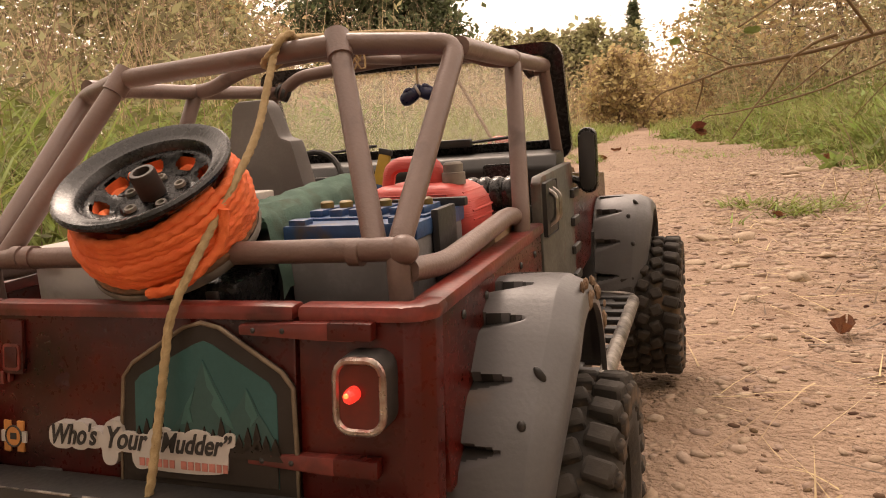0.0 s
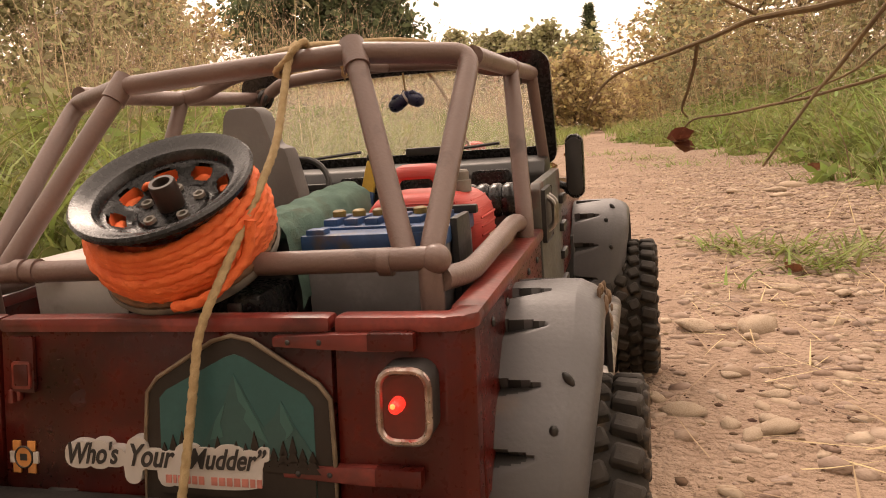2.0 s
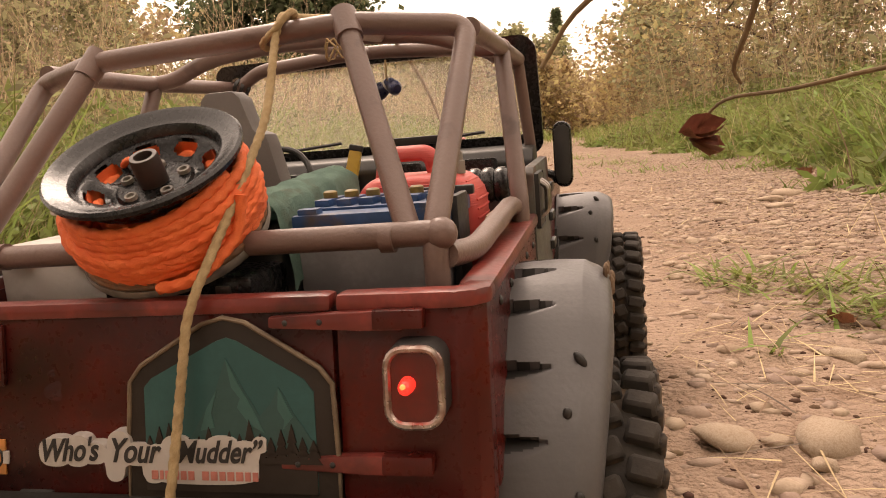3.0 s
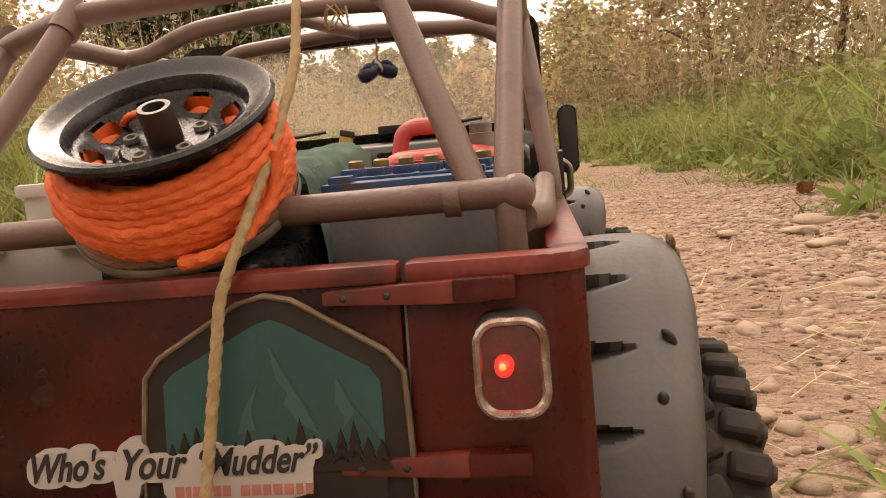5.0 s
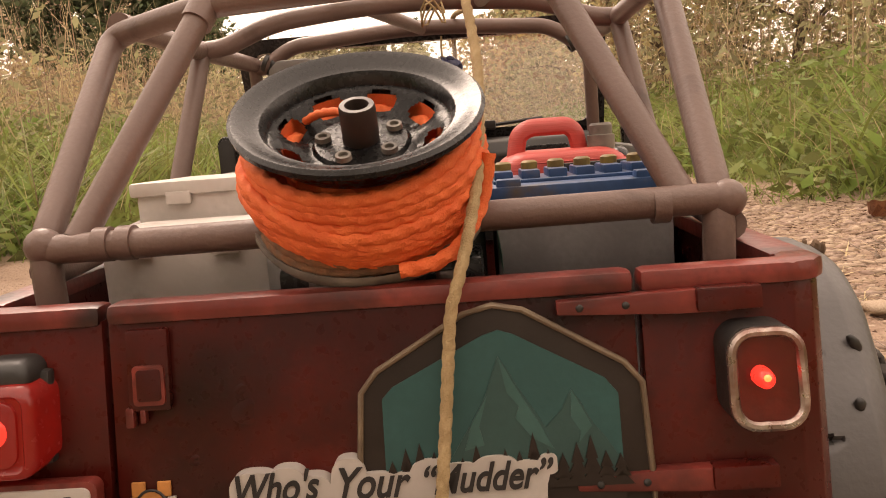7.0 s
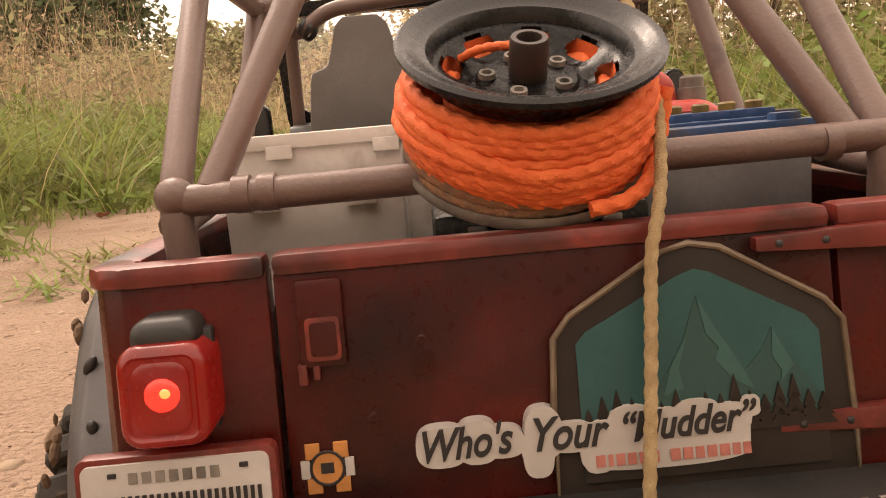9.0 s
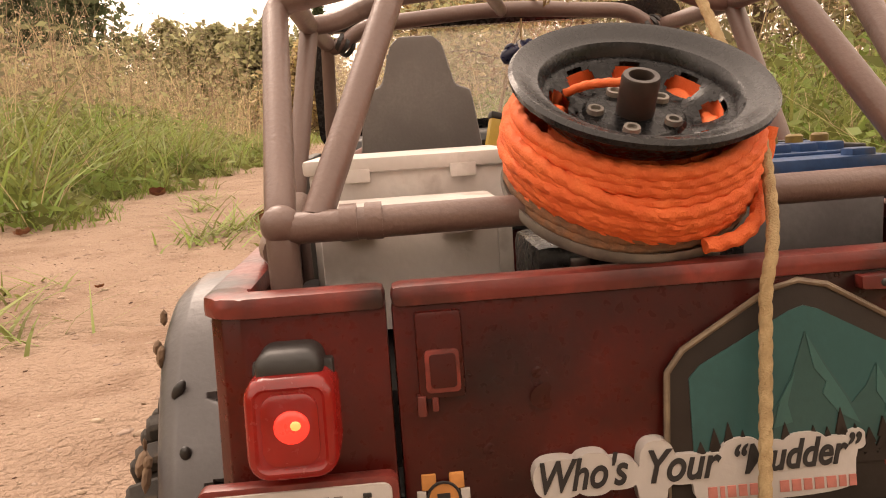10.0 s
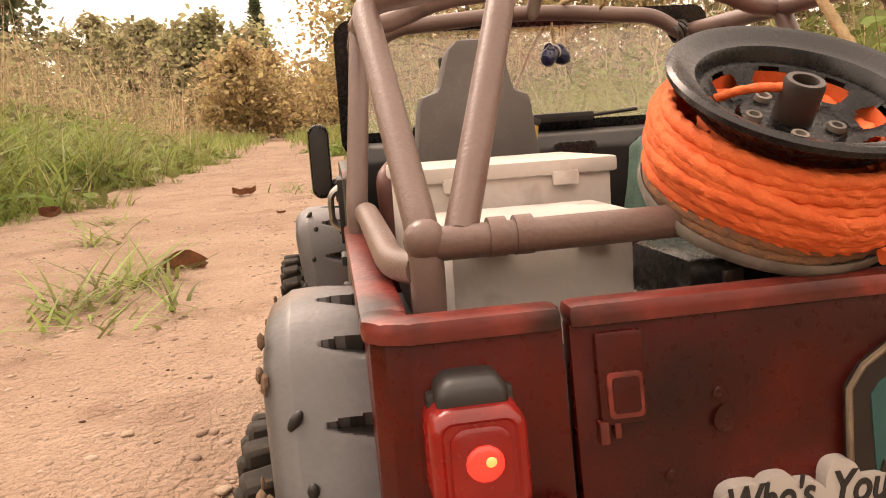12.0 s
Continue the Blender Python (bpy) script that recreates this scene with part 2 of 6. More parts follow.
def prism(bm, outline, d0, d1, axis="y", bevel=0.0, m=None):
    """A flat outline of (u, v) drawn out from d0 to d1 along an axis."""
    put = {"x": lambda u, v, d: (d, u, v), "y": lambda u, v, d: (u, d, v), "z": lambda u, v, d: (u, v, d)}[axis]
    t = bmesh.new()
    a = [t.verts.new(put(u, v, d0)) for u, v in outline]
    b = [t.verts.new(put(u, v, d1)) for u, v in outline]
    t.faces.new(a)
    t.faces.new(b[::-1])
    for i in range(len(a)):
        j = (i + 1) % len(a)
        t.faces.new((a[i], b[i], b[j], a[j]))
    bmesh.ops.recalc_face_normals(t, faces=t.faces)
    if bevel:
        bmesh.ops.bevel(t, geom=list(t.edges), offset=bevel, segments=2, affect="EDGES", profile=0.6)
    return merged(bm, t, m)


def rounded(pts, rad, k=5, closed=False):
    """A polyline with its corners rounded off."""
    pts = [Vector(p) for p in pts]
    out, n = [], len(pts)
    for i, p in enumerate(pts):
        if not closed and i in (0, n - 1):
            out.append(p)
            continue
        a, b = pts[i - 1], pts[(i + 1) % n]
        r = min(rad, (a - p).length * 0.45, (b - p).length * 0.45)
        s, e = p + (a - p).normalized() * r, p + (b - p).normalized() * r
        out += [s.lerp(p, j / k).lerp(p.lerp(e, j / k), j / k) for j in range(k + 1)]
    return out


def sweep(bm, pts, r, n=10, closed=False, lobes=0, pitch=10.0, depth=0.16, flat=1.0):
    """A tube along points; with lobes it is twisted like laid rope. r may be a list."""
    pts = [Vector(p) for p in pts]
    cnt = len(pts)
    rs = r if isinstance(r, (list, tuple)) else [r] * cnt
    rings, run, up = [], 0.0, None
    for i, p in enumerate(pts):
        a, b = pts[i - 1 if closed or i else 0], pts[(i + 1) % cnt if closed or i + 1 < cnt else i]
        d = (b - a).normalized()
        if up is None:
            up = d.orthogonal().normalized()
        up = (up - d * up.dot(d)).normalized()
        side = d.cross(up)
        if i:
            run += (p - pts[i - 1]).length
        ring = []
        for j in range(n):
            ang = 2 * math.pi * j / n
            k = rs[i] * (1 - depth + depth * abs(math.cos(lobes / 2 * (ang - run / pitch)))) if lobes else rs[i]
            ring.append(bm.verts.new(p + (up * math.cos(ang) + side * math.sin(ang) * flat) * k))
        rings.append(ring)
    for i in range(cnt if closed else cnt - 1):
        a, b = rings[i], rings[(i + 1) % cnt]
        for j in range(n):
            bm.faces.new((a[j], a[(j + 1) % n], b[(j + 1) % n], b[j]))
    if not closed:
        bm.faces.new(rings[0][::-1])
        bm.faces.new(rings[-1])
    return bm


def rope(bm, pts, r, closed=False, step=0.9, n=12, pitch=None, depth=0.26):
    """Laid three-strand rope along a path, with even steps."""
    pts = [Vector(p) for p in pts]
    out, carry = [pts[0]], 0.0
    for a, b in zip(pts, pts[1:]):
        d = (b - a).length
        while carry + step <= d:
            carry += step
            out.append(a.lerp(b, carry / d))
        carry -= d
    return sweep(bm, out, r, n, closed, 3, pitch or r * 1.2, depth)


def lathe(bm, prof, n=32, m=None, closed=False):
    """Turns a profile of (radius, height) about the z axis."""
    t = bmesh.new()
    rings = [[t.verts.new((r * math.cos(2 * math.pi * j / n), r * math.sin(2 * math.pi * j / n), h)) for j in range(n)] for r, h in prof]
    for i in range(len(rings) if closed else len(rings) - 1):
        a, b = rings[i], rings[(i + 1) % len(rings)]
        for j in range(n):
            t.faces.new((a[j], a[(j + 1) % n], b[(j + 1) % n], b[j]))
    bmesh.ops.remove_doubles(t, verts=t.verts, dist=1e-4)
    return merged(bm, t, m)


def ball(bm, at, size, m=None, seg=14):
    t = bmesh.new()
    bmesh.ops.create_uvsphere(t, u_segments=seg, v_segments=seg // 2 + 1, radius=1)
    mm = Matrix.Translation(at) @ (m or Matrix()) @ Matrix.Diagonal((*size, 1))
    return merged(bm, t, mm)


def round_rect(x0, x1, z0, z1, r, k=5):
    out = []
    for cx, cz, a0 in ((x1 - r, z1 - r, 0), (x0 + r, z1 - r, 90), (x0 + r, z0 + r, 180), (x1 - r, z0 + r, 270)):
        out += [(cx + r * math.cos(radians(a0 + 90 * i / k)), cz + r * math.sin(radians(a0 + 90 * i / k))) for i in range(k + 1)]
    return out


def dome(bm, x0, x1, z0, z1, r, steps, m):
    """A rounded block that swells out of the rear panel: steps of (inset, depth)."""
    rings = []
    for inset, d in steps:
        rings.append([bm.verts.new(m @ Vector((x, d, z))) for x, z in round_rect(x0 + inset, x1 - inset, z0 + inset, z1 - inset, max(r - inset, 0.6))])
    for a, b in zip(rings, rings[1:]):
        for j in range(len(a)):
            k = (j + 1) % len(a)
            bm.faces.new((a[j], a[k], b[k], b[j]))
    bm.faces.new(rings[0][::-1])
    bm.faces.new(rings[-1])
    return bm


def thing(name, label, category, group=""):
    return tagged(new(name), label, category, group)

# ---- setting: dirt trail between weedy verges ----
RIGHT = ([-2, 0, 3, 5, 8, 12, 20, 60], [0.66, 0.64, 0.62, 0.46, -0.15, -0.55, -0.95, -3.0])
LEFT = ([-2, 0, 2, 5, 8, 12, 20, 60], [-0.80, -0.74, -0.80, -0.86, -0.9, -0.95, -1.45, -4.4])


def verge(x, y):
    """How far a place lies beyond the trail's edge, in metres (minus: on the trail)."""
    return np.maximum(x - np.interp(y, *RIGHT), np.interp(y, *LEFT) - x)


def relief(x, y):
    """Height of the ground."""
    v = np.clip(verge(x, y), 0, 3)
    h = 0.05 * np.minimum(v, 0.5) + 0.07 * np.clip(v - 0.4, 0, 2.5)
    h = h + 0.0022 * np.sin(x * 21 + 3 * np.sin(y * 5)) * np.sin(y * 17 + x * 6) + 0.0016 * np.sin(x * 63 + y * 29) * np.sin(y * 71 - x * 35)
    return h - 0.002


def mesh_arrays(name, verts, faces, material, label, category, kind="", smooth=False, parent=None):
    me = bpy.data.meshes.new(name)
    k = faces.shape[1]
    me.vertices.add(len(verts))
    me.vertices.foreach_set("co", verts.astype(np.float32).ravel())
    me.loops.add(faces.size)
    me.loops.foreach_set("vertex_index", faces.astype(np.int32).ravel())
    me.polygons.add(len(faces))
    me.polygons.foreach_set("loop_start", np.arange(0, faces.size, k, dtype=np.int32))
    me.update(calc_edges=True)
    if smooth:
        me.polygons.foreach_set("use_smooth", [True] * len(me.polygons))
    me.materials.append(material)
    ob = new(name, me)
    ob.parent = parent
    return tagged(ob, label, category, "", kind) if label else ob


SOIL = mat("pale trail dirt", (0.40, 0.285, 0.212), (0.29, 0.195, 0.138), 0.95, scale=3.0, fine=190, mix=(0.35, 0.65), bump=1.0, dist=0.009, dirt=(0.23, 0.145, 0.10), dirt_scale=11, dirt_mix=(0.52, 0.75), spec=0.2)
STONE = mat("river pebble", (0.42, 0.315, 0.245), (0.33, 0.24, 0.18), 0.8, scale=60, fine=700, bump=0.5, dist=0.001, dirt=(0.28, 0.19, 0.135), dirt_scale=30, dirt_mix=(0.45, 0.7), island=0.22, spec=0.25)
GRASS = mat("green grass", (0.175, 0.25, 0.055), (0.27, 0.28, 0.095), 0.6, scale=3, fine=60, bump=0, island=0.5, spec=0.3, thin=0.45)
STRAW = mat("dry straw", (0.54, 0.41, 0.27), (0.40, 0.29, 0.18), 0.8, scale=4, fine=60, bump=0, island=0.45, spec=0.2, thin=0.35)
HERB = mat("herb leaves", (0.165, 0.235, 0.058), (0.26, 0.27, 0.10), 0.6, scale=2.5, fine=50, bump=0, island=0.5, spec=0.3, thin=0.45)
DRYLEAF = mat("brown dry leaf", (0.34, 0.15, 0.075), (0.22, 0.10, 0.055), 0.8, scale=60, fine=300, bump=0.5, island=0.4, thin=0.3)
AUTUMN = mat("autumn foliage", (0.50, 0.37, 0.20), (0.40, 0.31, 0.165), 0.7, scale=1.2, fine=20, bump=0, island=0.45, spec=0.2, thin=0.45)
DARKLEAF = mat("dark green foliage", (0.085, 0.11, 0.055), (0.12, 0.135, 0.07), 0.7, scale=0.8, fine=20, bump=0, island=0.5, spec=0.2, thin=0.4)
OLIVE = mat("olive foliage", (0.27, 0.265, 0.14), (0.36, 0.32, 0.18), 0.7, scale=0.8, fine=20, bump=0, island=0.45, spec=0.2, thin=0.45)
SEEDHEAD = mat("brown seed heads", (0.38, 0.26, 0.185), (0.48, 0.36, 0.26), 0.9, scale=6, fine=60, bump=0, island=0.5, spec=0.1, thin=0.3)
BARK = mat("grey brown bark", (0.16, 0.11, 0.075), (0.10, 0.07, 0.05), 0.9, scale=30, fine=300, bump=0.6, dist=0.002)
TWIGBARK = mat("ochre twig bark", (0.21, 0.135, 0.06), (0.13, 0.085, 0.045), 0.8, scale=90, fine=600, bump=0.4)
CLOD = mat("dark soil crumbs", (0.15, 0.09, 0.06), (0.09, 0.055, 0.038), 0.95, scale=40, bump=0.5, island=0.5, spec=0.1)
PETAL = mat("white petals", (0.75, 0.72, 0.7), rough=0.7, bump=0, scale=60)

gx = np.unique(np.round(np.concatenate([np.linspace(-1.6, 1.4, 251), -1.6 - np.geomspace(0.03, 400, 40), 1.4 + np.geomspace(0.03, 400, 40)]), 4))
gy = np.unique(np.round(np.concatenate([np.linspace(-0.6, 6, 500), 6 + np.geomspace(0.02, 600, 90), -0.6 - np.geomspace(0.03, 300, 30)]), 4))
X, Y = np.meshgrid(gx, gy)
Z = relief(X, Y)
iy, ix = np.meshgrid(np.arange(len(gy) - 1), np.arange(len(gx) - 1), indexing="ij")
q = (iy * len(gx) + ix).ravel()
ground = mesh_arrays("ground", np.stack([X, Y, Z], -1).reshape(-1, 3), np.stack([q, q + 1, q + 1 + len(gx), q + len(gx)], 1), SOIL, "pale packed dirt trail with gravel and weedy edges", "ground", "structure", True)

MEADOW = mat("matted meadow litter", (0.29, 0.235, 0.125), (0.19, 0.19, 0.08), 0.95, scale=2.2, fine=70, bump=0.8, dist=0.01, dirt=(0.27, 0.20, 0.12), dirt_scale=5, dirt_mix=(0.5, 0.7), spec=0.1)
ground.data.materials.append(MEADOW)
fx, fy = (X[:-1, :-1] + X[1:, 1:]).ravel() / 2, (Y[:-1, :-1] + Y[1:, 1:]).ravel() / 2
off = verge(fx, fy) + 0.07 * np.sin(fy * 9 + 2 * np.sin(fx * 5)) + 0.05 * np.sin(fy * 31 + fx * 17)
ground.data.polygons.foreach_set("material_index", (off > 0.2).astype(np.int32))

RNG = np.random.default_rng(11)


def strips(root, height, width, lean, bend, seg=3):
    """Ribbons that rise from their roots and bend over: blades, stalks, straws."""
    n = len(root)
    az = RNG.uniform(0, 2 * np.pi, n)
    out = np.stack([np.cos(az), np.sin(az), np.zeros(n)], 1)
    face = az + np.pi / 2 + RNG.uniform(-0.8, 0.8, n)
    side = np.stack([np.cos(face), np.sin(face), np.zeros(n)], 1)
    rows = []
    for k in range(seg + 1):
        u = k / seg
        mid = root + out * (height * (lean * u + bend * u * u))[:, None]
        mid[:, 2] = root[:, 2] + height * u * (1 - 0.45 * bend * u)
        w = width * (1 - 0.88 * u ** 1.5) / 2
        rows += [mid - side * w[:, None], mid + side * w[:, None]]
    v = np.stack(rows, 1)
    b = (np.arange(n) * (2 * seg + 2))[:, None]
    f = np.concatenate([b + np.array([[2 * k, 2 * k + 1, 2 * k + 3, 2 * k + 2]]) for k in range(seg)], 0)
    return v.reshape(-1, 3), f, rows[-1][0] * 0 + (v[:, -1] + v[:, -2]) / 2


def leaves(at, size, droop=0.5, ratio=0.45):
    """Small folded leaves, two faces each."""
    n = len(at)
    d = RNG.normal(size=(n, 3))
    d[:, 2] = d[:, 2] * 0.6 - droop * 0.3
    d /= np.linalg.norm(d, axis=1)[:, None]
    s = np.cross(d, RNG.normal(size=(n, 3)))
    s /= np.linalg.norm(s, axis=1)[:, None] + 1e-9
    up = np.cross(s, d)
    L, W = size[:, None], size[:, None] * ratio
    v = np.stack([at, at + d * L * 0.45 + s * W * 0.5 + up * W * 0.2, at + d * L, at + d * L * 0.45 - s * W * 0.5 + up * W * 0.2], 1)
    return v.reshape(-1, 3), np.arange(4 * n).reshape(n, 4)


def joined(*sets):
    vs, fs, k = [], [], 0
    for v, f in sets:
        vs.append(v)
        fs.append(f + k)
        k += len(v)
    return np.concatenate(vs), np.concatenate(fs)


def scatter(n, x0, x1, y0, y1, lo, hi, clump=0.0):
    """Places in a rectangle whose distance beyond the trail's edge lies between lo and hi."""
    pts = []
    have = 0
    while have < n:
        p = np.stack([RNG.uniform(x0, x1, 4 * n), RNG.uniform(y0, y1, 4 * n)], 1)
        v = verge(p[:, 0], p[:, 1])
        keep = (v > lo + 0.10 * np.sin(p[:, 1] * 7) + 0.05 * np.sin(p[:, 1] * 19 + 1)) & (v < hi)
        if clump:
            keep &= np.sin(p[:, 0] * 9 + 2 * np.sin(p[:, 1] * 4)) * np.sin(p[:, 1] * 8 + p[:, 0] * 3) > RNG.uniform(-1, clump, len(p))
        p = p[keep]
        pts.append(p)
        have += len(p)
    p = np.concatenate(pts)[:n]
    return np.column_stack([p, relief(p[:, 0], p[:, 1]) - 0.004])


def stuff(name, vf, material, label, category="plants"):
    return mesh_arrays(name, vf[0], vf[1], material, label, category, "stuff")


U = lambda a, b, n: RNG.uniform(a, b, n)

# low green grass at both edges, thinner towards the trail
n = 54000
r = scatter(n, -3.0, 2.6, -2.5, 9, 0.0, 1.25, 1.2)
v = verge(r[:, 0], r[:, 1])
a = strips(r, U(0.06, 0.19, n) * (0.45 + 1.5 * np.clip(v, 0, 1)), U(0.002, 0.0052, n), U(0.1, 0.6, n), U(0.2, 1.2, n))[:2]
stuff("grass", a, GRASS, "green grass along both trail edges")
n = 9000
r = scatter(n, -6, 4, 6, 22, 0.02, 2.6)
stuff("far_grass", strips(r, U(0.08, 0.3, n), U(0.006, 0.012, n), U(0.1, 0.5, n), U(0.2, 0.9, n))[:2], GRASS, "green grass farther along the trail")
# tall arching blades in front of the weeds
n = 12000
r = scatter(n, -2.8, 0, -0.5, 7, 0.15, 1.5, 0.3)
a = strips(r, U(0.10, 0.46, n), U(0.004, 0.010, n), U(0.1, 0.5, n), U(0.3, 1.2, n), 4)[:2]
n = 6500
r = scatter(n, 0, 2.4, 0.8, 7, 0.2, 1.5, 0.3)
b = strips(r, U(0.10, 0.42, n), U(0.004, 0.010, n), U(0.1, 0.5, n), U(0.3, 1.2, n), 4)[:2]
stuff("tall_grass", joined(a, b), GRASS, "tall arching green grass beside the trail")
# dry grass mixed in
n = 11000
r = scatter(n, -3.4, 3.0, -0.5, 9, 0.12, 1.9, 1.0)
a = strips(r, U(0.08, 0.38, n), U(0.0016, 0.0032, n), U(0.05, 0.5, n), U(0.1, 0.9, n))[:2]
stuff("dry_grass", a, STRAW, "dry yellow grass on the verges")
# leafy herbs
n = 60000
r = scatter(n, -2.9, 2.6, -2.5, 9, 0.06, 1.6, 0.8)
v = verge(r[:, 0], r[:, 1])
r[:, 2] += U(0.0, 1.0, n) ** 1.3 * (0.05 + 0.34 * np.clip(v, 0, 1))
stuff("herbs", leaves(r, U(0.02, 0.085, n), 0.6, 0.34), HERB, "leafy green herbs along the verges")
# tall dry stalks with side twigs and seed heads
n = 4600
r = scatter(n, -5, 4.2, -1.5, 12, 0.6, 3.4)
h = U(0.45, 1.25, n) * np.where(r[:, 0] < 0, 1.0, 1.15)
sv, sf, tips = strips(r, h, U(0.003, 0.006, n), U(0.02, 0.22, n), U(0.0, 0.3, n), 4)
k = 4
tw_root = np.repeat(r, k, 0) + (np.repeat(tips, k, 0) - np.repeat(r, k, 0)) * U(0.35, 0.95, n * k)[:, None]
tv, tf, ttips = strips(tw_root, U(0.05, 0.22, n * k), U(0.0015, 0.003, n * k), U(0.3, 1.2, n * k), U(-0.2, 0.5, n * k), 2)
stuff("tall_stalks", joined((sv, sf), (tv, tf)), STRAW, "tall dry weed stalks behind the verges")
m_ = 60000
i = RNG.integers(0, len(ttips), m_)
stuff("seed_heads", leaves(ttips[i] + RNG.normal(size=(m_, 3)) * 0.014, U(0.006, 0.02, m_), 0.2, 0.6), SEEDHEAD, "brown seed heads on the dry weeds")
i = RNG.integers(0, len(tw_root), 36000)
stuff("weed_leaves", leaves(tw_root[i] * np.array([1, 1, 0.8]) + RNG.normal(size=(36000, 3)) * 0.02, U(0.02, 0.07, 36000), 0.8, 0.35), OLIVE, "drooping olive leaves on the weeds")
# far meadow of dry weeds
n = 15000
r = scatter(n, -26, 16, 8, 46, 1.0, 40)
a = strips(r, U(0.5, 1.3, n), U(0.012, 0.03, n), U(0.0, 0.3, n), U(0.0, 0.5, n))
b = leaves(np.repeat(a[2], 3, 0) + RNG.normal(size=(3 * n, 3)) * 0.10 - np.array([0, 0, 0.15]), U(0.03, 0.10, 3 * n), 0.3, 0.5)
stuff("far_weeds", joined(a[:2], b), STRAW, "far meadow of dry weeds")
# unseen weeds added to close the rear and hold low sky off the tailgate
n = 2600
r = scatter(n, -10, 8, -14, -1.5, 0.4, 9)
stuff("unseen_weeds", strips(r, U(0.5, 1.4, n), U(0.012, 0.03, n), U(0.0, 0.3, n), U(0.0, 0.5, n))[:2], STRAW, "unseen dry weeds closing off low sky behind the start")
# straws lying on the dirt
n = 2600
p = np.stack([U(0.16, 0.75, n), U(0.0, 3.4, n)], 1)
r = np.column_stack([p, relief(p[:, 0], p[:, 1]) + 0.002])
sv, sf, _ = strips(r, U(0.012, 0.05, n), U(0.0008, 0.002, n), U(1.0, 2.5, n), U(-0.3, 0.6, n), 3)
sv[:, 2] = relief(sv[:, 0], sv[:, 1]) + 0.0025 + (sv[:, 2] - relief(sv[:, 0], sv[:, 1])) * 0.12
stuff("straw_litter", (sv, sf), STRAW, "dry straws lying on the dirt", "litter")
# broken twigs among the straw, thicker towards the verge
n = 700
p = np.stack([0.2 + 0.5 * U(0, 1, n) ** 0.7, U(0.0, 3.2, n)], 1)
r = np.column_stack([p, relief(p[:, 0], p[:, 1]) + 0.002])
sv, sf, _ = strips(r, U(0.015, 0.05, n), U(0.0012, 0.003, n), U(1.0, 2.4, n), U(-0.3, 0.5, n), 3)
sv[:, 2] = relief(sv[:, 0], sv[:, 1]) + 0.003 + (sv[:, 2] - relief(sv[:, 0], sv[:, 1])) * 0.15
stuff("twig_litter", (sv, sf), BARK, "broken brown twigs lying on the dirt", "litter")
n = 120
p = np.stack([U(0.42, 0.8, n), U(0.7, 2.0, n)], 1)
r = np.column_stack([p, relief(p[:, 0], p[:, 1])])
stuff("dead_stalks", strips(r, U(0.05, 0.16, n), U(0.001, 0.0022, n), U(0.5, 1.8, n), U(0, 0.6, n), 3)[:2], STRAW, "bent dead stalks at the trail edge")


# ---- stones: some apart, the rest as gravel ----
def stone_mesh(seed, flat):
    bm = bmesh.new()
    bmesh.ops.create_icosphere(bm, subdivisions=2, radius=0.5)
    for v in bm.verts:
        k = 1 + 0.5 * noise.noise(v.co * 2.2 + Vector((seed * 3.1, 0, 0))) + 0.12 * noise.noise(v.co * 4.5 + Vector((0, seed, 0)))
        v.co = Vector((v.co.x * k, v.co.y * k * 0.72, v.co.z * k * flat))
    me = bpy.data.meshes.new("stone")
    bm.to_mesh(me)
    bm.free()
    me.polygons.foreach_set("use_smooth", [True] * len(me.polygons))
    me.materials.append(STONE)
    return me


STONES = [stone_mesh(i, 0.30 + 0.05 * (i % 4)) for i in range(10)]


def stone(x, y, size, k, turn):
    ob = new("stone", STONES[k % 10])
    ob.parent = ground
    ob.matrix_basis = Matrix.Translation((x, y, float(relief(np.array(x), np.array(y))) + size * 0.05)) @ pose(0, 0, 0, 8 * math.sin(k * 3), 8 * math.cos(k * 5), turn) @ Matrix.Diagonal((size, size, size, 1))
    return ob


for i, (x, y, s) in enumerate(((0.178, 1.045, 0.04), (0.203, 1.045, 0.018), (0.230, 1.05, 0.046), (0.14, 0.86, 0.016), (0.157, 0.835, 0.03), (0.21, 0.805, 0.028), (0.273, 0.75, 0.035), (0.213, 0.626, 0.024), (0.425, 2.32, 0.06),
                               (0.485, 2.43, 0.07), (0.575, 2.445, 0.04), (0.21, 0.13, 0.022), (0.37, 1.95, 0.03), (0.30, 1.62, 0.026), (0.26, 1.80, 0.028), (0.21, 1.57, 0.028), (0.18, 1.52, 0.024), (0.19, 1.59, 0.02), (0.42, 2.2, 0.05), (0.33, 2.33, 0.045))):
    stone(x, y, s, i, 40 * i)
rnd = random.Random(31)
for i in range(280):
    y = rnd.uniform(0.25, 3.4)
    stone(rnd.uniform(0.15, 0.62) if rnd.random() < 0.9 else rnd.uniform(-0.7, -0.2), y, 0.008 + 0.014 * rnd.random() ** 2.0 * (1.4 if 0.8 < y < 2.8 else 0.6), i, rnd.uniform(0, 360))


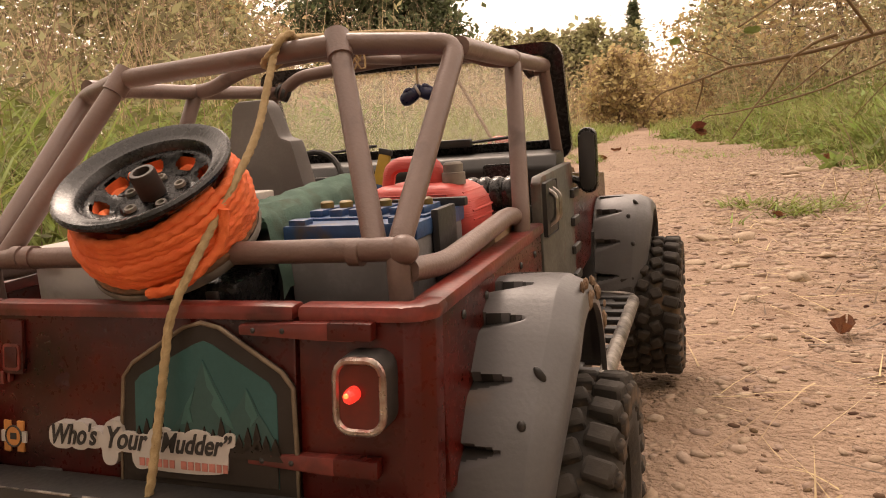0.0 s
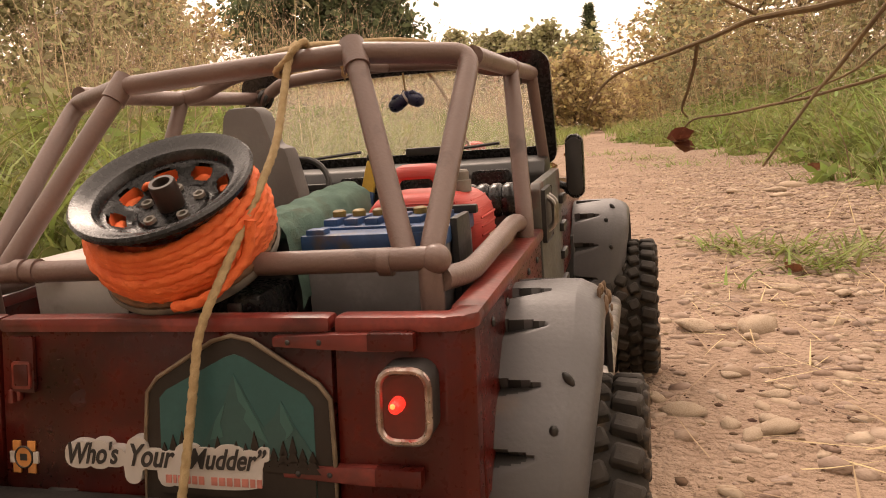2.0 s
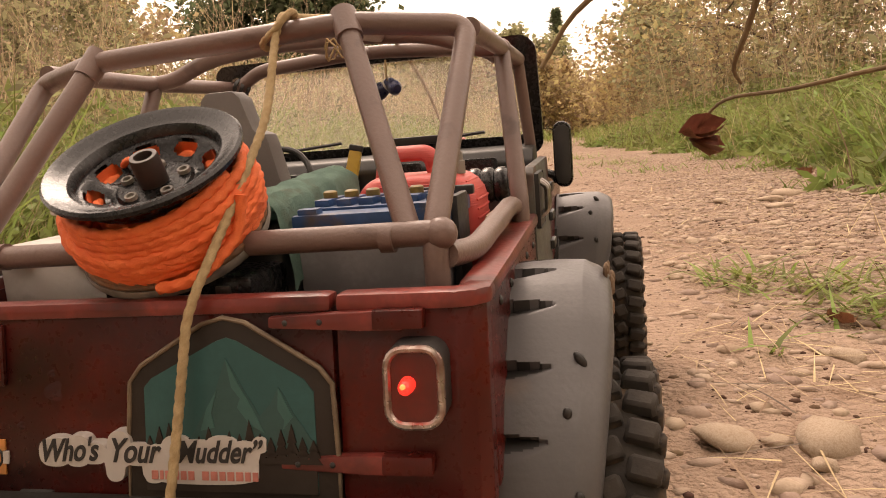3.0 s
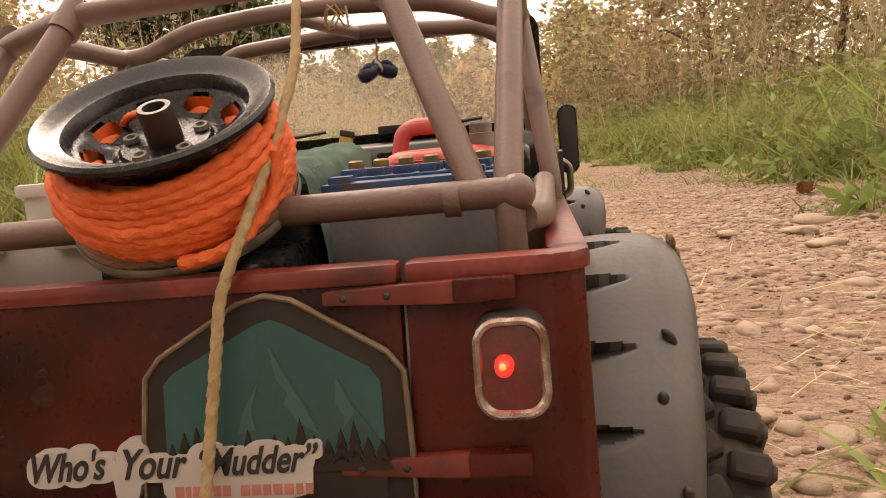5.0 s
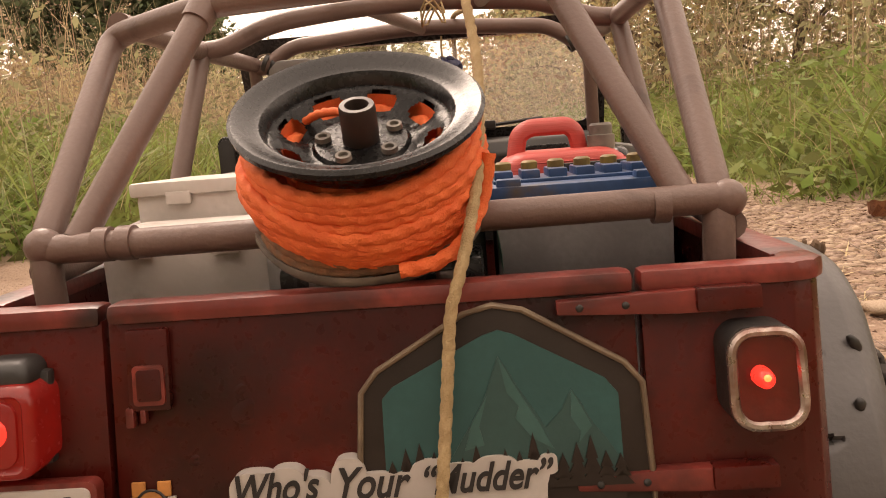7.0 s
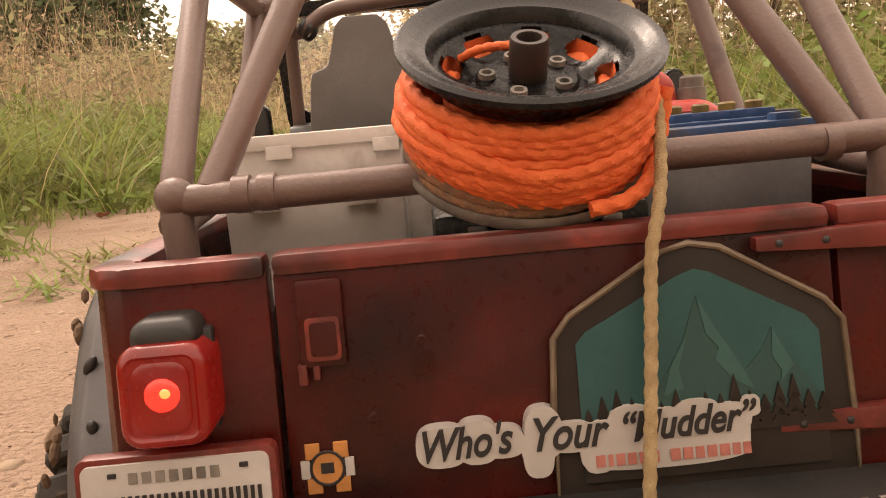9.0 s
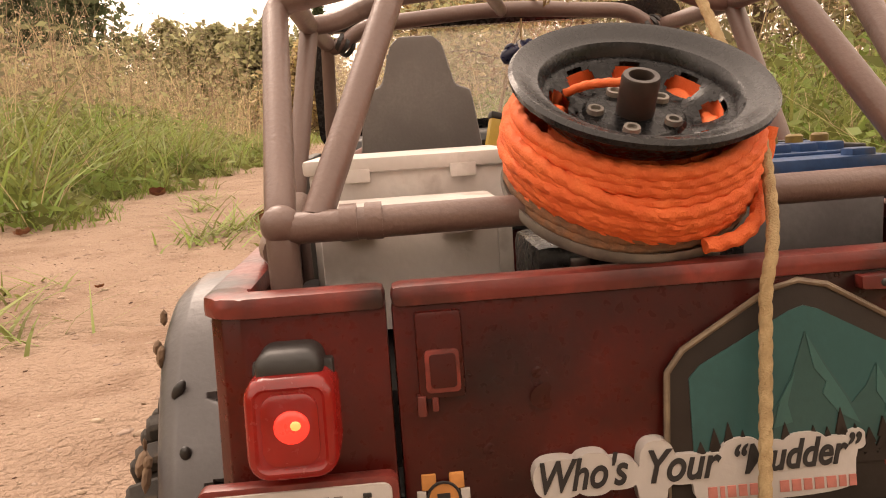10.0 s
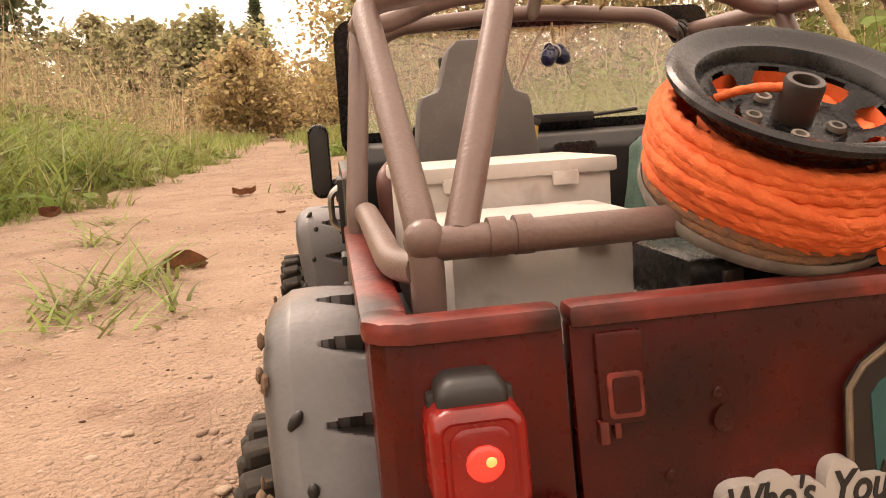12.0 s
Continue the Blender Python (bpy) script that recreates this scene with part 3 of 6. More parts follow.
def gravel(n, x, y, size):
    base = bmesh.new()
    bmesh.ops.create_icosphere(base, subdivisions=1, radius=0.5)
    bv = np.array([v.co[:] for v in base.verts])
    bf = np.array([[v.index for v in f.verts] for f in base.faces])
    base.free()
    k = len(bv)
    sc = np.stack([size, size * U(0.5, 0.9, n), size * U(0.25, 0.5, n)], 1)
    a = U(0, 2 * np.pi, n)
    w = bv[None] * (1 + U(-0.25, 0.25, (n, k))[..., None]) * sc[:, None]
    c, s = np.cos(a)[:, None], np.sin(a)[:, None]
    v = np.stack([w[..., 0] * c - w[..., 1] * s + x[:, None], w[..., 0] * s + w[..., 1] * c + y[:, None], w[..., 2] + (relief(x, y) - size * 0.03)[:, None]], -1)
    f = bf[None] + (np.arange(n) * k)[:, None, None]
    return v.reshape(-1, 3), f.reshape(-1, 3)


n = 34000
y = U(-0.3, 5.5, n)
x = np.interp(y, *RIGHT) + 0.05 - np.abs(RNG.normal(size=n)) * 0.30
gv = gravel(n, x, y, 0.0035 + np.where((y > 0.7) & (y < 3.2), 0.022, 0.013) * U(0, 1, n) ** 2.6)
mesh_arrays("gravel", *gv, STONE, "small pebbles strewn over the trail", "gravel", "stuff", True)
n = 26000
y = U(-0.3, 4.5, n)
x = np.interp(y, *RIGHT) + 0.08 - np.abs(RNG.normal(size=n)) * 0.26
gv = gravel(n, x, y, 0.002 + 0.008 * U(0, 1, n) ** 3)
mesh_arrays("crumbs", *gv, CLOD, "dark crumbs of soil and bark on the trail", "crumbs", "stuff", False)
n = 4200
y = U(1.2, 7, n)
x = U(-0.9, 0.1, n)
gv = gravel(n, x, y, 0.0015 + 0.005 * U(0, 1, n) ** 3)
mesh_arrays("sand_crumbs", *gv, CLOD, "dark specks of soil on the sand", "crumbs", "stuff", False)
n = 20000
y = U(1.5, 12, n)
x = U(-0.95, 0.1, n)
gv = gravel(n, x, y, 0.0025 + 0.010 * U(0, 1, n) ** 3.4)
mesh_arrays("grit", *gv, STONE, "sparse grit on the sandy side", "gravel", "stuff", True)


# ---- tufts and fallen leaves on the trail ----
def tuft(x, y, n, h, w, label):
    r = np.column_stack([x + RNG.normal(size=n) * w, y + RNG.normal(size=n) * w, np.full(n, 0.0)])
    r[:, 2] = relief(r[:, 0], r[:, 1]) - 0.002
    a = strips(r, U(0.4, 1.0, n) * h, U(0.003, 0.0062, n), U(0.5, 1.9, n), U(0.2, 1.3, n))[:2]
    return mesh_arrays("grass_tuft", *a, GRASS, label, "grass tuft", "stuff")


for x, y, n, h, w in ((-0.395, 3.88, 60, 0.08, 0.035), (-0.36, 3.70, 45, 0.055, 0.045), (-0.43, 3.76, 30, 0.07, 0.03), (-0.56, 4.32, 30, 0.075, 0.03), (-0.50, 3.12, 60, 0.06, 0.05), (-0.58, 3.36, 40, 0.05, 0.04), (-0.64, 4.68, 30, 0.05, 0.04),
                      (0.25, 1.50, 50, 0.04, 0.03), (0.31, 1.44, 70, 0.045, 0.04), (0.345, 1.34, 60, 0.045, 0.03), (0.23, 1.225, 6, 0.03, 0.006), (0.40, 1.42, 50, 0.045, 0.04), (0.2, 3.6, 70, 0.05, 0.09), (0.1, 4.3, 70, 0.06, 0.10), (-0.1, 5.2, 60, 0.06, 0.1)):
    tuft(x, y, n, h, w, "small green grass tuft growing in the trail")


def fallen_leaf(x, y, size, turn, curl, tilt=0.0, z=0.0, name="fallen_leaf", label="curled brown leaf lying on the dirt"):
    bm = bmesh.new()
    g = []
    for i in range(9):
        u = i / 8
        w = size * 0.33 * math.sin(math.pi * min(u * 0.92 + 0.06, 1)) ** 0.8 * (1 + 0.15 * math.sin(u * 25))
        g.append([bm.verts.new(((u - 0.5) * size, w * j, curl * size * (j * j * 0.6 + 0.9 * (u - 0.5) ** 2) + 0.04 * size * math.sin(u * 14 + j * 5))) for j in (-1, -0.5, 0, 0.5, 1)])
    for a, b in zip(g, g[1:]):
        for j in range(4):
            bm.faces.new((a[j], a[j + 1], b[j + 1], b[j]))
    bmesh.ops.solidify(bm, geom=list(bm.faces), thickness=size * 0.012)
    ob = part(name, bm, DRYLEAF, unit=1)
    ob.matrix_basis = pose(x, y, z or float(relief(np.array(x), np.array(y))) + 0.004, tilt, 0, turn)
    return tagged(ob, label, "leaf")


for x, y, s, t_, c, tl in ((-0.351, 3.975, 0.062, 25, 0.45, 78), (-0.855, 4.94, 0.05, 10, 0.7, 30), (-1.17, 4.9, 0.09, 160, 0.5, 10), (-0.39, 5.17, 0.07, 20, 0.4, 0), (-0.46, 3.36, 0.012, 50, 0.4, 0), (-0.86, 4.02, 0.05, 80, 0.3, 0), (0.34, 0.2, 0.03, 30, 0.4, 0),
                           (0.28, 0.5, 0.03, 70, 0.5, 0), (0.38, 0.62, 0.035, 10, 0.3, 0), (0.3, 1.3, 0.03, 120, 0.4, 20), (-0.25, 4.6, 0.02, 5, 0.4, 0), (0.62, 2.9, 0.06, 40, 0.5, 20)):
    fallen_leaf(x, y, s, t_, c, tl)

# ---- the toy truck, drawn with its origin on the ground under the tailgate's top edge ----
LEAN = 0.155  # the rear panel leans forward towards its top


def rear_y(z, off=0.0):
    return (z - 143) * LEAN + off


TILTED = Matrix(((1, 0, 0, 0), (0, 1, LEAN, -143 * LEAN), (0, 0, 1, 0), (0, 0, 0, 1)))  # shears upright things onto the rear panel

truck = thing("toy_truck", "weathered red toy off-road truck with brown roll cage", "toy truck")


def panel(name, x0, x1, z0, z1, d0, d1, material, bevel=1.0, parent=truck, label=""):
    bm = bmesh.new()
    box(bm, x0, x1, d0, d1, z0, z1, bevel, m=TILTED)
    return part(name, bm, material, parent, label)


# rear: tailgate between two corner panels
gate = panel("tailgate", -61.2, 58.6, 86, 139.5, 0, 5, PAINT, 1.2, label="dented dark red tailgate")
panel("gate_rim", -61.2, 58.6, 138.3, 143.3, -1.2, 6.5, PAINT_EDGE, 2.1, gate, "pale worn top edge")
for sgn, inner in ((-1, 62.4), (1, 59.8)):
    x0, x1 = sorted((sgn * inner, sgn * 101))
    bm = bmesh.new()
    prism(bm, [(sgn * inner, 0), (sgn * 93, 0), (sgn * 97.5, 1.6), (sgn * 100.5, 5.5), (sgn * 100.5, 12), (sgn * inner, 6)], 84, 139.5, "z", 0.5, m=TILTED)
    corner = part("corner_panel", bm, PAINT, truck)
    bm = bmesh.new()
    prism(bm, [(sgn * inner, -1.2), (sgn * 93, -1.2), (sgn * 98.5, 0.8), (sgn * 102, 5), (sgn * 102, 14), (sgn * 94, 14), (sgn * 92, 7), (sgn * inner, 6.5)], 138.3, 143.2, "z", 1.8, m=TILTED)
    part("corner_rim", bm, PAINT_EDGE, corner)
    # body side behind the door, with its rolled rail
    bm = bmesh.new()
    prism(bm, [(8, 84), (8, 139.5), (150, 141.5), (150, 84)], sgn * 96, sgn * 100.3, "x", 0.8)
    side = part("side_panel", bm, PAINT, truck)
    bm = bmesh.new()
    prism(bm, [(10, 138.5), (10, 143.2), (150, 145.2), (150, 140)], sgn * 92, sgn * 102, "x", 1.5)
    part("side_rail", bm, PAINT_EDGE, side)
    bm = bmesh.new()
    for yy in (30, 56, 82, 108, 134):
        ball(bm, (sgn * 100.5, yy, 133), (0.9, 1.6, 1.6), seg=8)
    parts("rivet", bm, BLACK, side)
    # door with hinge blocks and a handle
    bm = bmesh.new()
    prism(bm, [(152, 88), (152, 163), (156, 166), (236, 167.5), (240, 164), (240, 92), (232, 86)], sgn * 96, sgn * 101, "x", 1.2)
    door = part("door", bm, DOOR, truck, "scuffed grey green door")
    bm = bmesh.new()
    box(bm, *sorted((sgn * 101, sgn * 103)), 154, 182, 137, 163, 2)
    part("door_pad", bm, BLACK, door)
    bm = bmesh.new()
    sweep(bm, rounded([(sgn * 102, 162, 142), (sgn * 106, 162, 145), (sgn * 106, 162, 156), (sgn * 102, 162, 159)], 3), 1.3, 8)
    sweep(bm, rounded([(sgn * 102, 171, 142), (sgn * 106, 171, 145), (sgn * 106, 171, 156), (sgn * 102, 171, 159)], 3), 1.3, 8)
    part("door_handle", bm, STEEL, door, "worn metal door handle")
    bm = bmesh.new()
    for zz in (102, 118, 134, 150):
        box(bm, *sorted((sgn * 100.5, sgn * 103.5)), 228, 246, zz - 2.5, zz + 2.5, 1)
    parts("door_hinge", bm, BLACK, door)
    # lower sill and slider
    bm = bmesh.new()
    prism(bm, [(124, 66), (124, 76), (310, 76), (310, 66)], sgn * 101, sgn * 117, "x", 2)
    slider = part("rock_slider", bm, BLACK, truck, "black slider with mud")
    bm = bmesh.new()
    sweep(bm, rounded([(sgn * 104, 122, 73), (sgn * 128, 130, 74), (sgn * 128, 298, 74), (sgn * 104, 306, 73)], 10), 4.2, 10, flat=0.8)
    part("slider_tube", bm, SCUFFED, slider, "scraped metal tube")
    bm = bmesh.new()
    for yy in range(140, 300, 18):
        box(bm, *sorted((sgn * 104, sgn * 126)), yy, yy + 7, 74, 77.5, 1)
    parts("slider_tread", bm, BLACK, slider)
    # sides of hood and front wing
    bm = bmesh.new()
    prism(bm, [(240, 90), (240, 160), (262, 160), (420, 148), (424, 120), (424, 100)], sgn * 74, sgn * 96, "x", 2)
    part("front_wing", bm, PAINT, truck)

bm = bmesh.new()
prism(bm, [(236, 84), (236, 172), (262, 172), (268, 168), (410, 154), (418, 148), (420, 100), (400, 84)], -74, 74, "x", 2.5)
part("hood", bm, PAINT, truck, "faded red hood")
bm = bmesh.new()
box(bm, -95, 95, 2, 238, 88, 94, 1)
part("tub_floor", bm, BLACK, truck)
bm = bmesh.new()
for sgn in (-1, 1):
    box(bm, *sorted((sgn * 70, sgn * 95)), 14, 118, 94, 124, 3)
parts("wheel_well", bm, BATTERY, truck, "grey inner wheel box")
bm = bmesh.new()
for xx in (-38, 38):
    box(bm, xx - 6, xx + 6, -10, 420, 72, 88, 1)
box(bm, -60, 60, 40, 80, 48, 66, 5)
box(bm, -60, 60, 355, 390, 48, 66, 5)
for yy in (62, 375):
    lathe(bm, [(0, -112), (6, -112), (6, 112), (0, 112)], 12, pose(0, yy, 50.5, 0, 90, 0))
    ball(bm, (10, yy, 57), (15, 14, 14))
part("chassis", bm, BLACK, truck, "black frame with axles")

# rear bumper with a worn upper edge
bm = bmesh.new()
prism(bm, [(-92, 70), (-98, 78), (-98, 85), (-90, 88), (90, 88), (98, 85), (98, 78), (92, 70)], -24, -9, "y", 1.6)
bumper = part("rear_bumper", bm, BLACK, truck, "black bumper with scraped edge")
bm = bmesh.new()
rnd = random.Random(4)
x = -55.0
while x < 62:
    w = rnd.uniform(6, 20)
    sweep(bm, [(x, -23.4, 87.9), (x + w, -23.4, 87.9)], rnd.uniform(0.25, 0.5), 6)
    x += w + rnd.uniform(0.5, 6)
part("scrapes", bm, SCUFFED, bumper)

# tailgate furniture: two strap hinges, latch, plaque, stickers
for z, xs in ((136.3, (41, 79, 85)), (98.3, (43, 80, 86))):
    bm = bmesh.new()
    prism(bm, [(xs[0], z - 1.4), (xs[0], z + 1.6), (xs[1] - 18, z + 2.4), (xs[1], z + 2.7), (xs[1], z - 2.7), (xs[1] - 12, z - 2.6)], -3.2, 0.2, "y", 0.7, m=TILTED)
    hinge = part("strap_hinge", bm, PAINT_EDGE, truck, "worn red strap hinge")
    bm = bmesh.new()
    box(bm, xs[1] - 8, xs[2], -4.2, 0, z - 2.2, z + 2.9, 0.8, m=TILTED)
    part("hinge_block", bm, PAINT, hinge)
    bm = bmesh.new()
    for xx in (xs[0] + 5, xs[0] + 15):
        ball(bm, (xx, rear_y(z, -3.2), z), (0.9, 0.6, 0.9), seg=8)
    parts("hinge_bolt", bm, BLACK, hinge)
bm = bmesh.new()
box(bm, -56.6, -46.6, -1.8, 0.2, 119, 137.5, 1, m=TILTED)
latch = part("latch_plate", bm, PAINT, truck, "raised red latch plate")
bm = bmesh.new()
prism(bm, round_rect(-55, -47.6, 120.5, 129.5, 1), -2.4, 0, "y", 0.2, m=TILTED)
part("latch_recess", bm, PAINT_EDGE, latch)
bm = bmesh.new()
prism(bm, round_rect(-54, -48.4, 121.6, 128.6, 0.8), -2.65, 0, "y", 0.1, m=TILTED)
part("latch_hollow", bm, PAINT, latch)
bm = bmesh.new()
box(bm, -57.2, -55.2, -2.2, 0, 115.6, 120, 0.5, m=TILTED)
box(bm, -54, -52.6, -1.8, 0, 116.4, 119.5, 0.4, m=TILTED)
parts("latch_pin", bm, PAINT_EDGE, latch)
# dents with a raised lip
for dx, dz, r in ((-28.5, 117.3, 2.2), (-30.5, 122.4, 0.9), (-42, 107, 0.9)):
    bm = bmesh.new()
    lathe(bm, [(0, 0.04), (r * 0.4, 0.05), (r * 0.8, 0.16), (r, 0.18), (r * 1.7, -0.05)], 14, TILTED @ Matrix.Translation((dx, 0, dz)) @ pose(0, 0, 0, 90, 0, 20) @ Matrix.Diagonal((1.3, 0.8, 1, 1)))
    part("dent", bm, PAINT, gate)

# plaque with mountains and firs
plaque_out = [(27, 138), (33.5, 136.6), (55, 124), (58.6, 119.5), (59.6, 99), (59.6, 84), (-4.8, 84), (-4.4, 104), (-3.2, 120.5), (0.5, 125), (20.5, 136.4)]
plaque_in = [(27.8, 132.6), (31, 131.6), (50.5, 121), (53.2, 117.5), (53.5, 90), (1.2, 90), (1.4, 119), (3.8, 121.5), (24.4, 131.6)]
bm = bmesh.new()
prism(bm, plaque_out, -2.2, 0.1, "y", 0.5, m=TILTED)
plaque = part("plaque", bm, BADGE, truck, "dark framed teal mountain badge")
bm = bmesh.new()
sweep(bm, [Vector((x, rear_y(z, -2.1), z)) for x, z in plaque_out], 0.75, 8, closed=True)
part("plaque_rim", bm, BRASS, plaque, "tan raised border")
bm = bmesh.new()
prism(bm, plaque_in, -2.5, -2.0, "y", m=TILTED)
part("plaque_field", bm, TEAL, plaque)
bm = bmesh.new()
prism(bm, [(13, 101), (21, 113), (24, 118), (27.5, 127), (30, 123), (31.5, 120), (35, 114.5), (37, 111), (40.5, 114.5), (43, 119), (45, 116), (47, 112), (50, 108), (53.2, 103), (53.3, 100), (8, 100)], -2.75, -2.3, "y", m=TILTED)
part("mountain", bm, TEAL_DARK, plaque)
bm = bmesh.new()
for tri_ in ([(27.5, 127), (29, 119), (31.5, 116), (30.5, 113.5), (34, 109), (38.5, 106.5), (35.5, 112.5), (31, 120)],
             [(43, 119), (42.6, 113), (44.5, 110), (44, 107.5), (47, 111)], [(21, 113), (24.6, 118.5), (22.5, 112), (23.4, 108), (19, 107)]):
    prism(bm, tri_, -2.95, -2.5, "y", m=TILTED)
parts("snow_slope", bm, TEAL_PALE, plaque)
bm = bmesh.new()
rnd = random.Random(8)
for i in range(17):
    x = 2.8 + i * 3.12
    h = rnd.uniform(6.5, 10) + (4 if i in (2, 10, 14) else 0)
    bm = bmesh.new()
    for k in range(3):
        w, z0 = 2.7 * (1 - k * 0.25), 98.3 + h * k * 0.27
        prism(bm, [(x - w, z0), (x + w, z0), (x, z0 + h * 0.45)], -3.0 - 0.02 * i, -2.6, "y", m=TILTED)
    part("fir", bm, BADGE, plaque)
bm = bmesh.new()
box(bm, 1.3, 53.4, -2.95, -2.4, 90.2, 99, m=TILTED)
part("plaque_base", bm, BADGE, plaque)


def lettering(name, text, size, at, material, parent, shear=0.0, squeeze=1.0, off=-0.6, turn=0.0):
    cu = bpy.data.curves.new("text", "FONT")
    cu.body, cu.size, cu.extrude, cu.shear, cu.align_x, cu.offset = text, size, 0.12, shear, "CENTER", 0.17
    tmp = bpy.data.objects.new("text", cu)
    scene.collection.objects.link(tmp)
    bpy.context.view_layer.update()
    me = bpy.data.meshes.new_from_object(tmp.evaluated_get(bpy.context.evaluated_depsgraph_get()))
    bpy.data.objects.remove(tmp)
    bm = bmesh.new()
    bm.from_mesh(me)
    bpy.data.meshes.remove(me)
    m = TILTED @ Matrix.Translation((at[0], off, at[1])) @ pose(0, 0, 0, 90, 0, 0) @ pose(0, 0, 0, 0, 0, turn) @ Matrix.Diagonal((squeeze, 1, 1, 1))
    bmesh.ops.transform(bm, matrix=m, verts=bm.verts)
    return part(name, bm, material, parent, smooth=False)


def die_cut(pieces, grow):
    """One sheet cut round the words: its upper and lower edges follow them."""
    upper, lower = [], []
    x = min(p[0] - p[2] / 2 for p in pieces) - grow + 0.05
    end = max(p[0] + p[2] / 2 for p in pieces) + grow - 0.05
    while x < end:
        tops, bots = [], []
        for px, pz, w, h, _ in pieces:
            u = abs(x - px) / (w / 2 + grow)
            if u < 1:
                e = (h / 2 + grow) * (1 - u ** 2.6) ** (1 / 2.6)
                tops.append(pz + e), bots.append(pz - e)
        if tops:
            upper.append((x, max(tops))), lower.append((x, min(bots)))
        x += 0.3
    bm = bmesh.new()
    prism(bm, upper + lower[::-1], -3.4, -0.05, "y", m=TILTED)
    return bm


words = [(-28.5, 100.6, 9, 6.4, 12), (-21, 101, 7, 7, 0), (-15.5, 100.4, 7, 4.2, 0), (-7, 101.6, 6, 8.6, 25), (-8.5, 97, 4.5, 7, 30), (-1, 100.3, 9, 4.4, 0), (5.5, 100.2, 6, 4, 0),
         (11.5, 101.5, 8, 6.6, 0), (18, 101, 9, 5.4, 0), (25.5, 101.6, 9, 6.4, 0), (32.5, 101.2, 7, 4.6, 0), (37, 103.4, 2.4, 2.4, 0), (18.5, 95, 34, 3.4, 0.5), (4, 94.8, 4, 3, 0)]
sticker = part("slogan_sticker", die_cut(words, 1.0), VINYL, truck, "white die-cut slogan sticker", smooth=False)
lettering("slogan", "Who's", 9.2, (-24.0, 98.3), INK, sticker, 0.35, 0.80, -3.62, 2)
lettering("slogan", "Your", 9.6, (-2.6, 98.3), INK, sticker, 0.35, 0.82, -3.62, 0)
lettering("slogan", "\u201cMudder\u201d", 8.6, (22.6, 98.6), INK, sticker, 0.35, 0.82, -3.62, 1)
bm = bmesh.new()
x = 3.4
for w in (2, 1, 1.8, 1.8, 1.7, 1.8, 0, 2, 2, 1.8, 2, 2.1, 1.6, 1.6):
    if w:
        box(bm, x, x + w, -3.62, -3.2, 93.6, 96, m=TILTED)
    x += (w or 1.2) + 0.65
parts("print_bar", bm, REDINK, sticker, "unreadable red print", False)

# round mascot-free vehicle logo as plain shapes
bm = bmesh.new()
for sx, sz in ((-1, 1), (1, 1), (-1, -1), (1, -1)):
    box(bm, -53 + sx * 3 - 1.6, -53 + sx * 3 + 1.6, -0.7, 0, 97.6 + sz * 3.6 - 1.7, 97.6 + sz * 3.6 + 1.7, 0.3, m=TILTED)
prism(bm, [(-53 + 3.4 * math.cos(i * math.pi / 8), 97.6 + 3.4 * math.sin(i * math.pi / 8)) for i in range(16)], -0.8, 0, "y", m=TILTED)
logo = part("round_sticker", bm, LOGO, truck, "orange sticker with plain shapes", smooth=False)
bm = bmesh.new()
for sx in (-1, 1):
    box(bm, -53 + sx * 4.7 - 1.0, -53 + sx * 4.7 + 1.0, -0.8, 0, 95.6, 99.4, 0.2, m=TILTED)
part("sticker_patch", bm, VINYL, logo, smooth=False)
bm = bmesh.new()
sweep(bm, [(-53 + 3.5 * math.cos(i * math.pi / 10), rear_y(97.6 + 3.5 * math.sin(i * math.pi / 10), -0.75), 97.6 + 3.5 * math.sin(i * math.pi / 10)) for i in range(20)], 0.35, 6, closed=True)
box(bm, -54.4, -51.6, -0.95, 0, 96.6, 98.8, m=TILTED)
part("sticker_ring", bm, INK, logo, smooth=False)

# number plate: the writing is given as bars
bm = bmesh.new()
prism(bm, round_rect(-103.2, -62.2, 82.5, 106.4, 2.2), -7, -3.5, "y", 0.5, m=TILTED)
plate = part("plate_holder", bm, PAINT_EDGE, truck, "red plate holder under lamp")
bm = bmesh.new()
box(bm, -100, -66, -4, 0, 84, 104, m=TILTED)
part("plate_bracket", bm, BLACK, plate)
bm = bmesh.new()
prism(bm, round_rect(-101.8, -63.6, 83.5, 105.2, 1.8), -7.6, -6.6, "y", 0.2, m=TILTED)
face = part("plate_face", bm, VINYL, plate, "white plate with dark bars")
bm = bmesh.new()
for i in range(12):
    x = -99.6 + i * 2.9
    box(bm, x, x + 0.75, -7.95, -7.4, 88.5, 98.8, m=TILTED)
    box(bm, x + 1.45, x + 2.2, -7.95, -7.4, 88.5, 98.8, m=TILTED)
for xx in (-96.2, -69.6):
    box(bm, xx, xx + 1.8, -7.9, -7.4, 102.6, 103.6, 0.2, m=TILTED)
parts("plate_bar", bm, INK, face, smooth=False)
bm = bmesh.new()
for i in range(7):
    box(bm, -92 + i * 2.75, -90.2 + i * 2.75, -7.85, -7.4, 101.2, 103.4, m=TILTED)
parts("plate_word_bar", bm, HUBGREY, face, smooth=False)

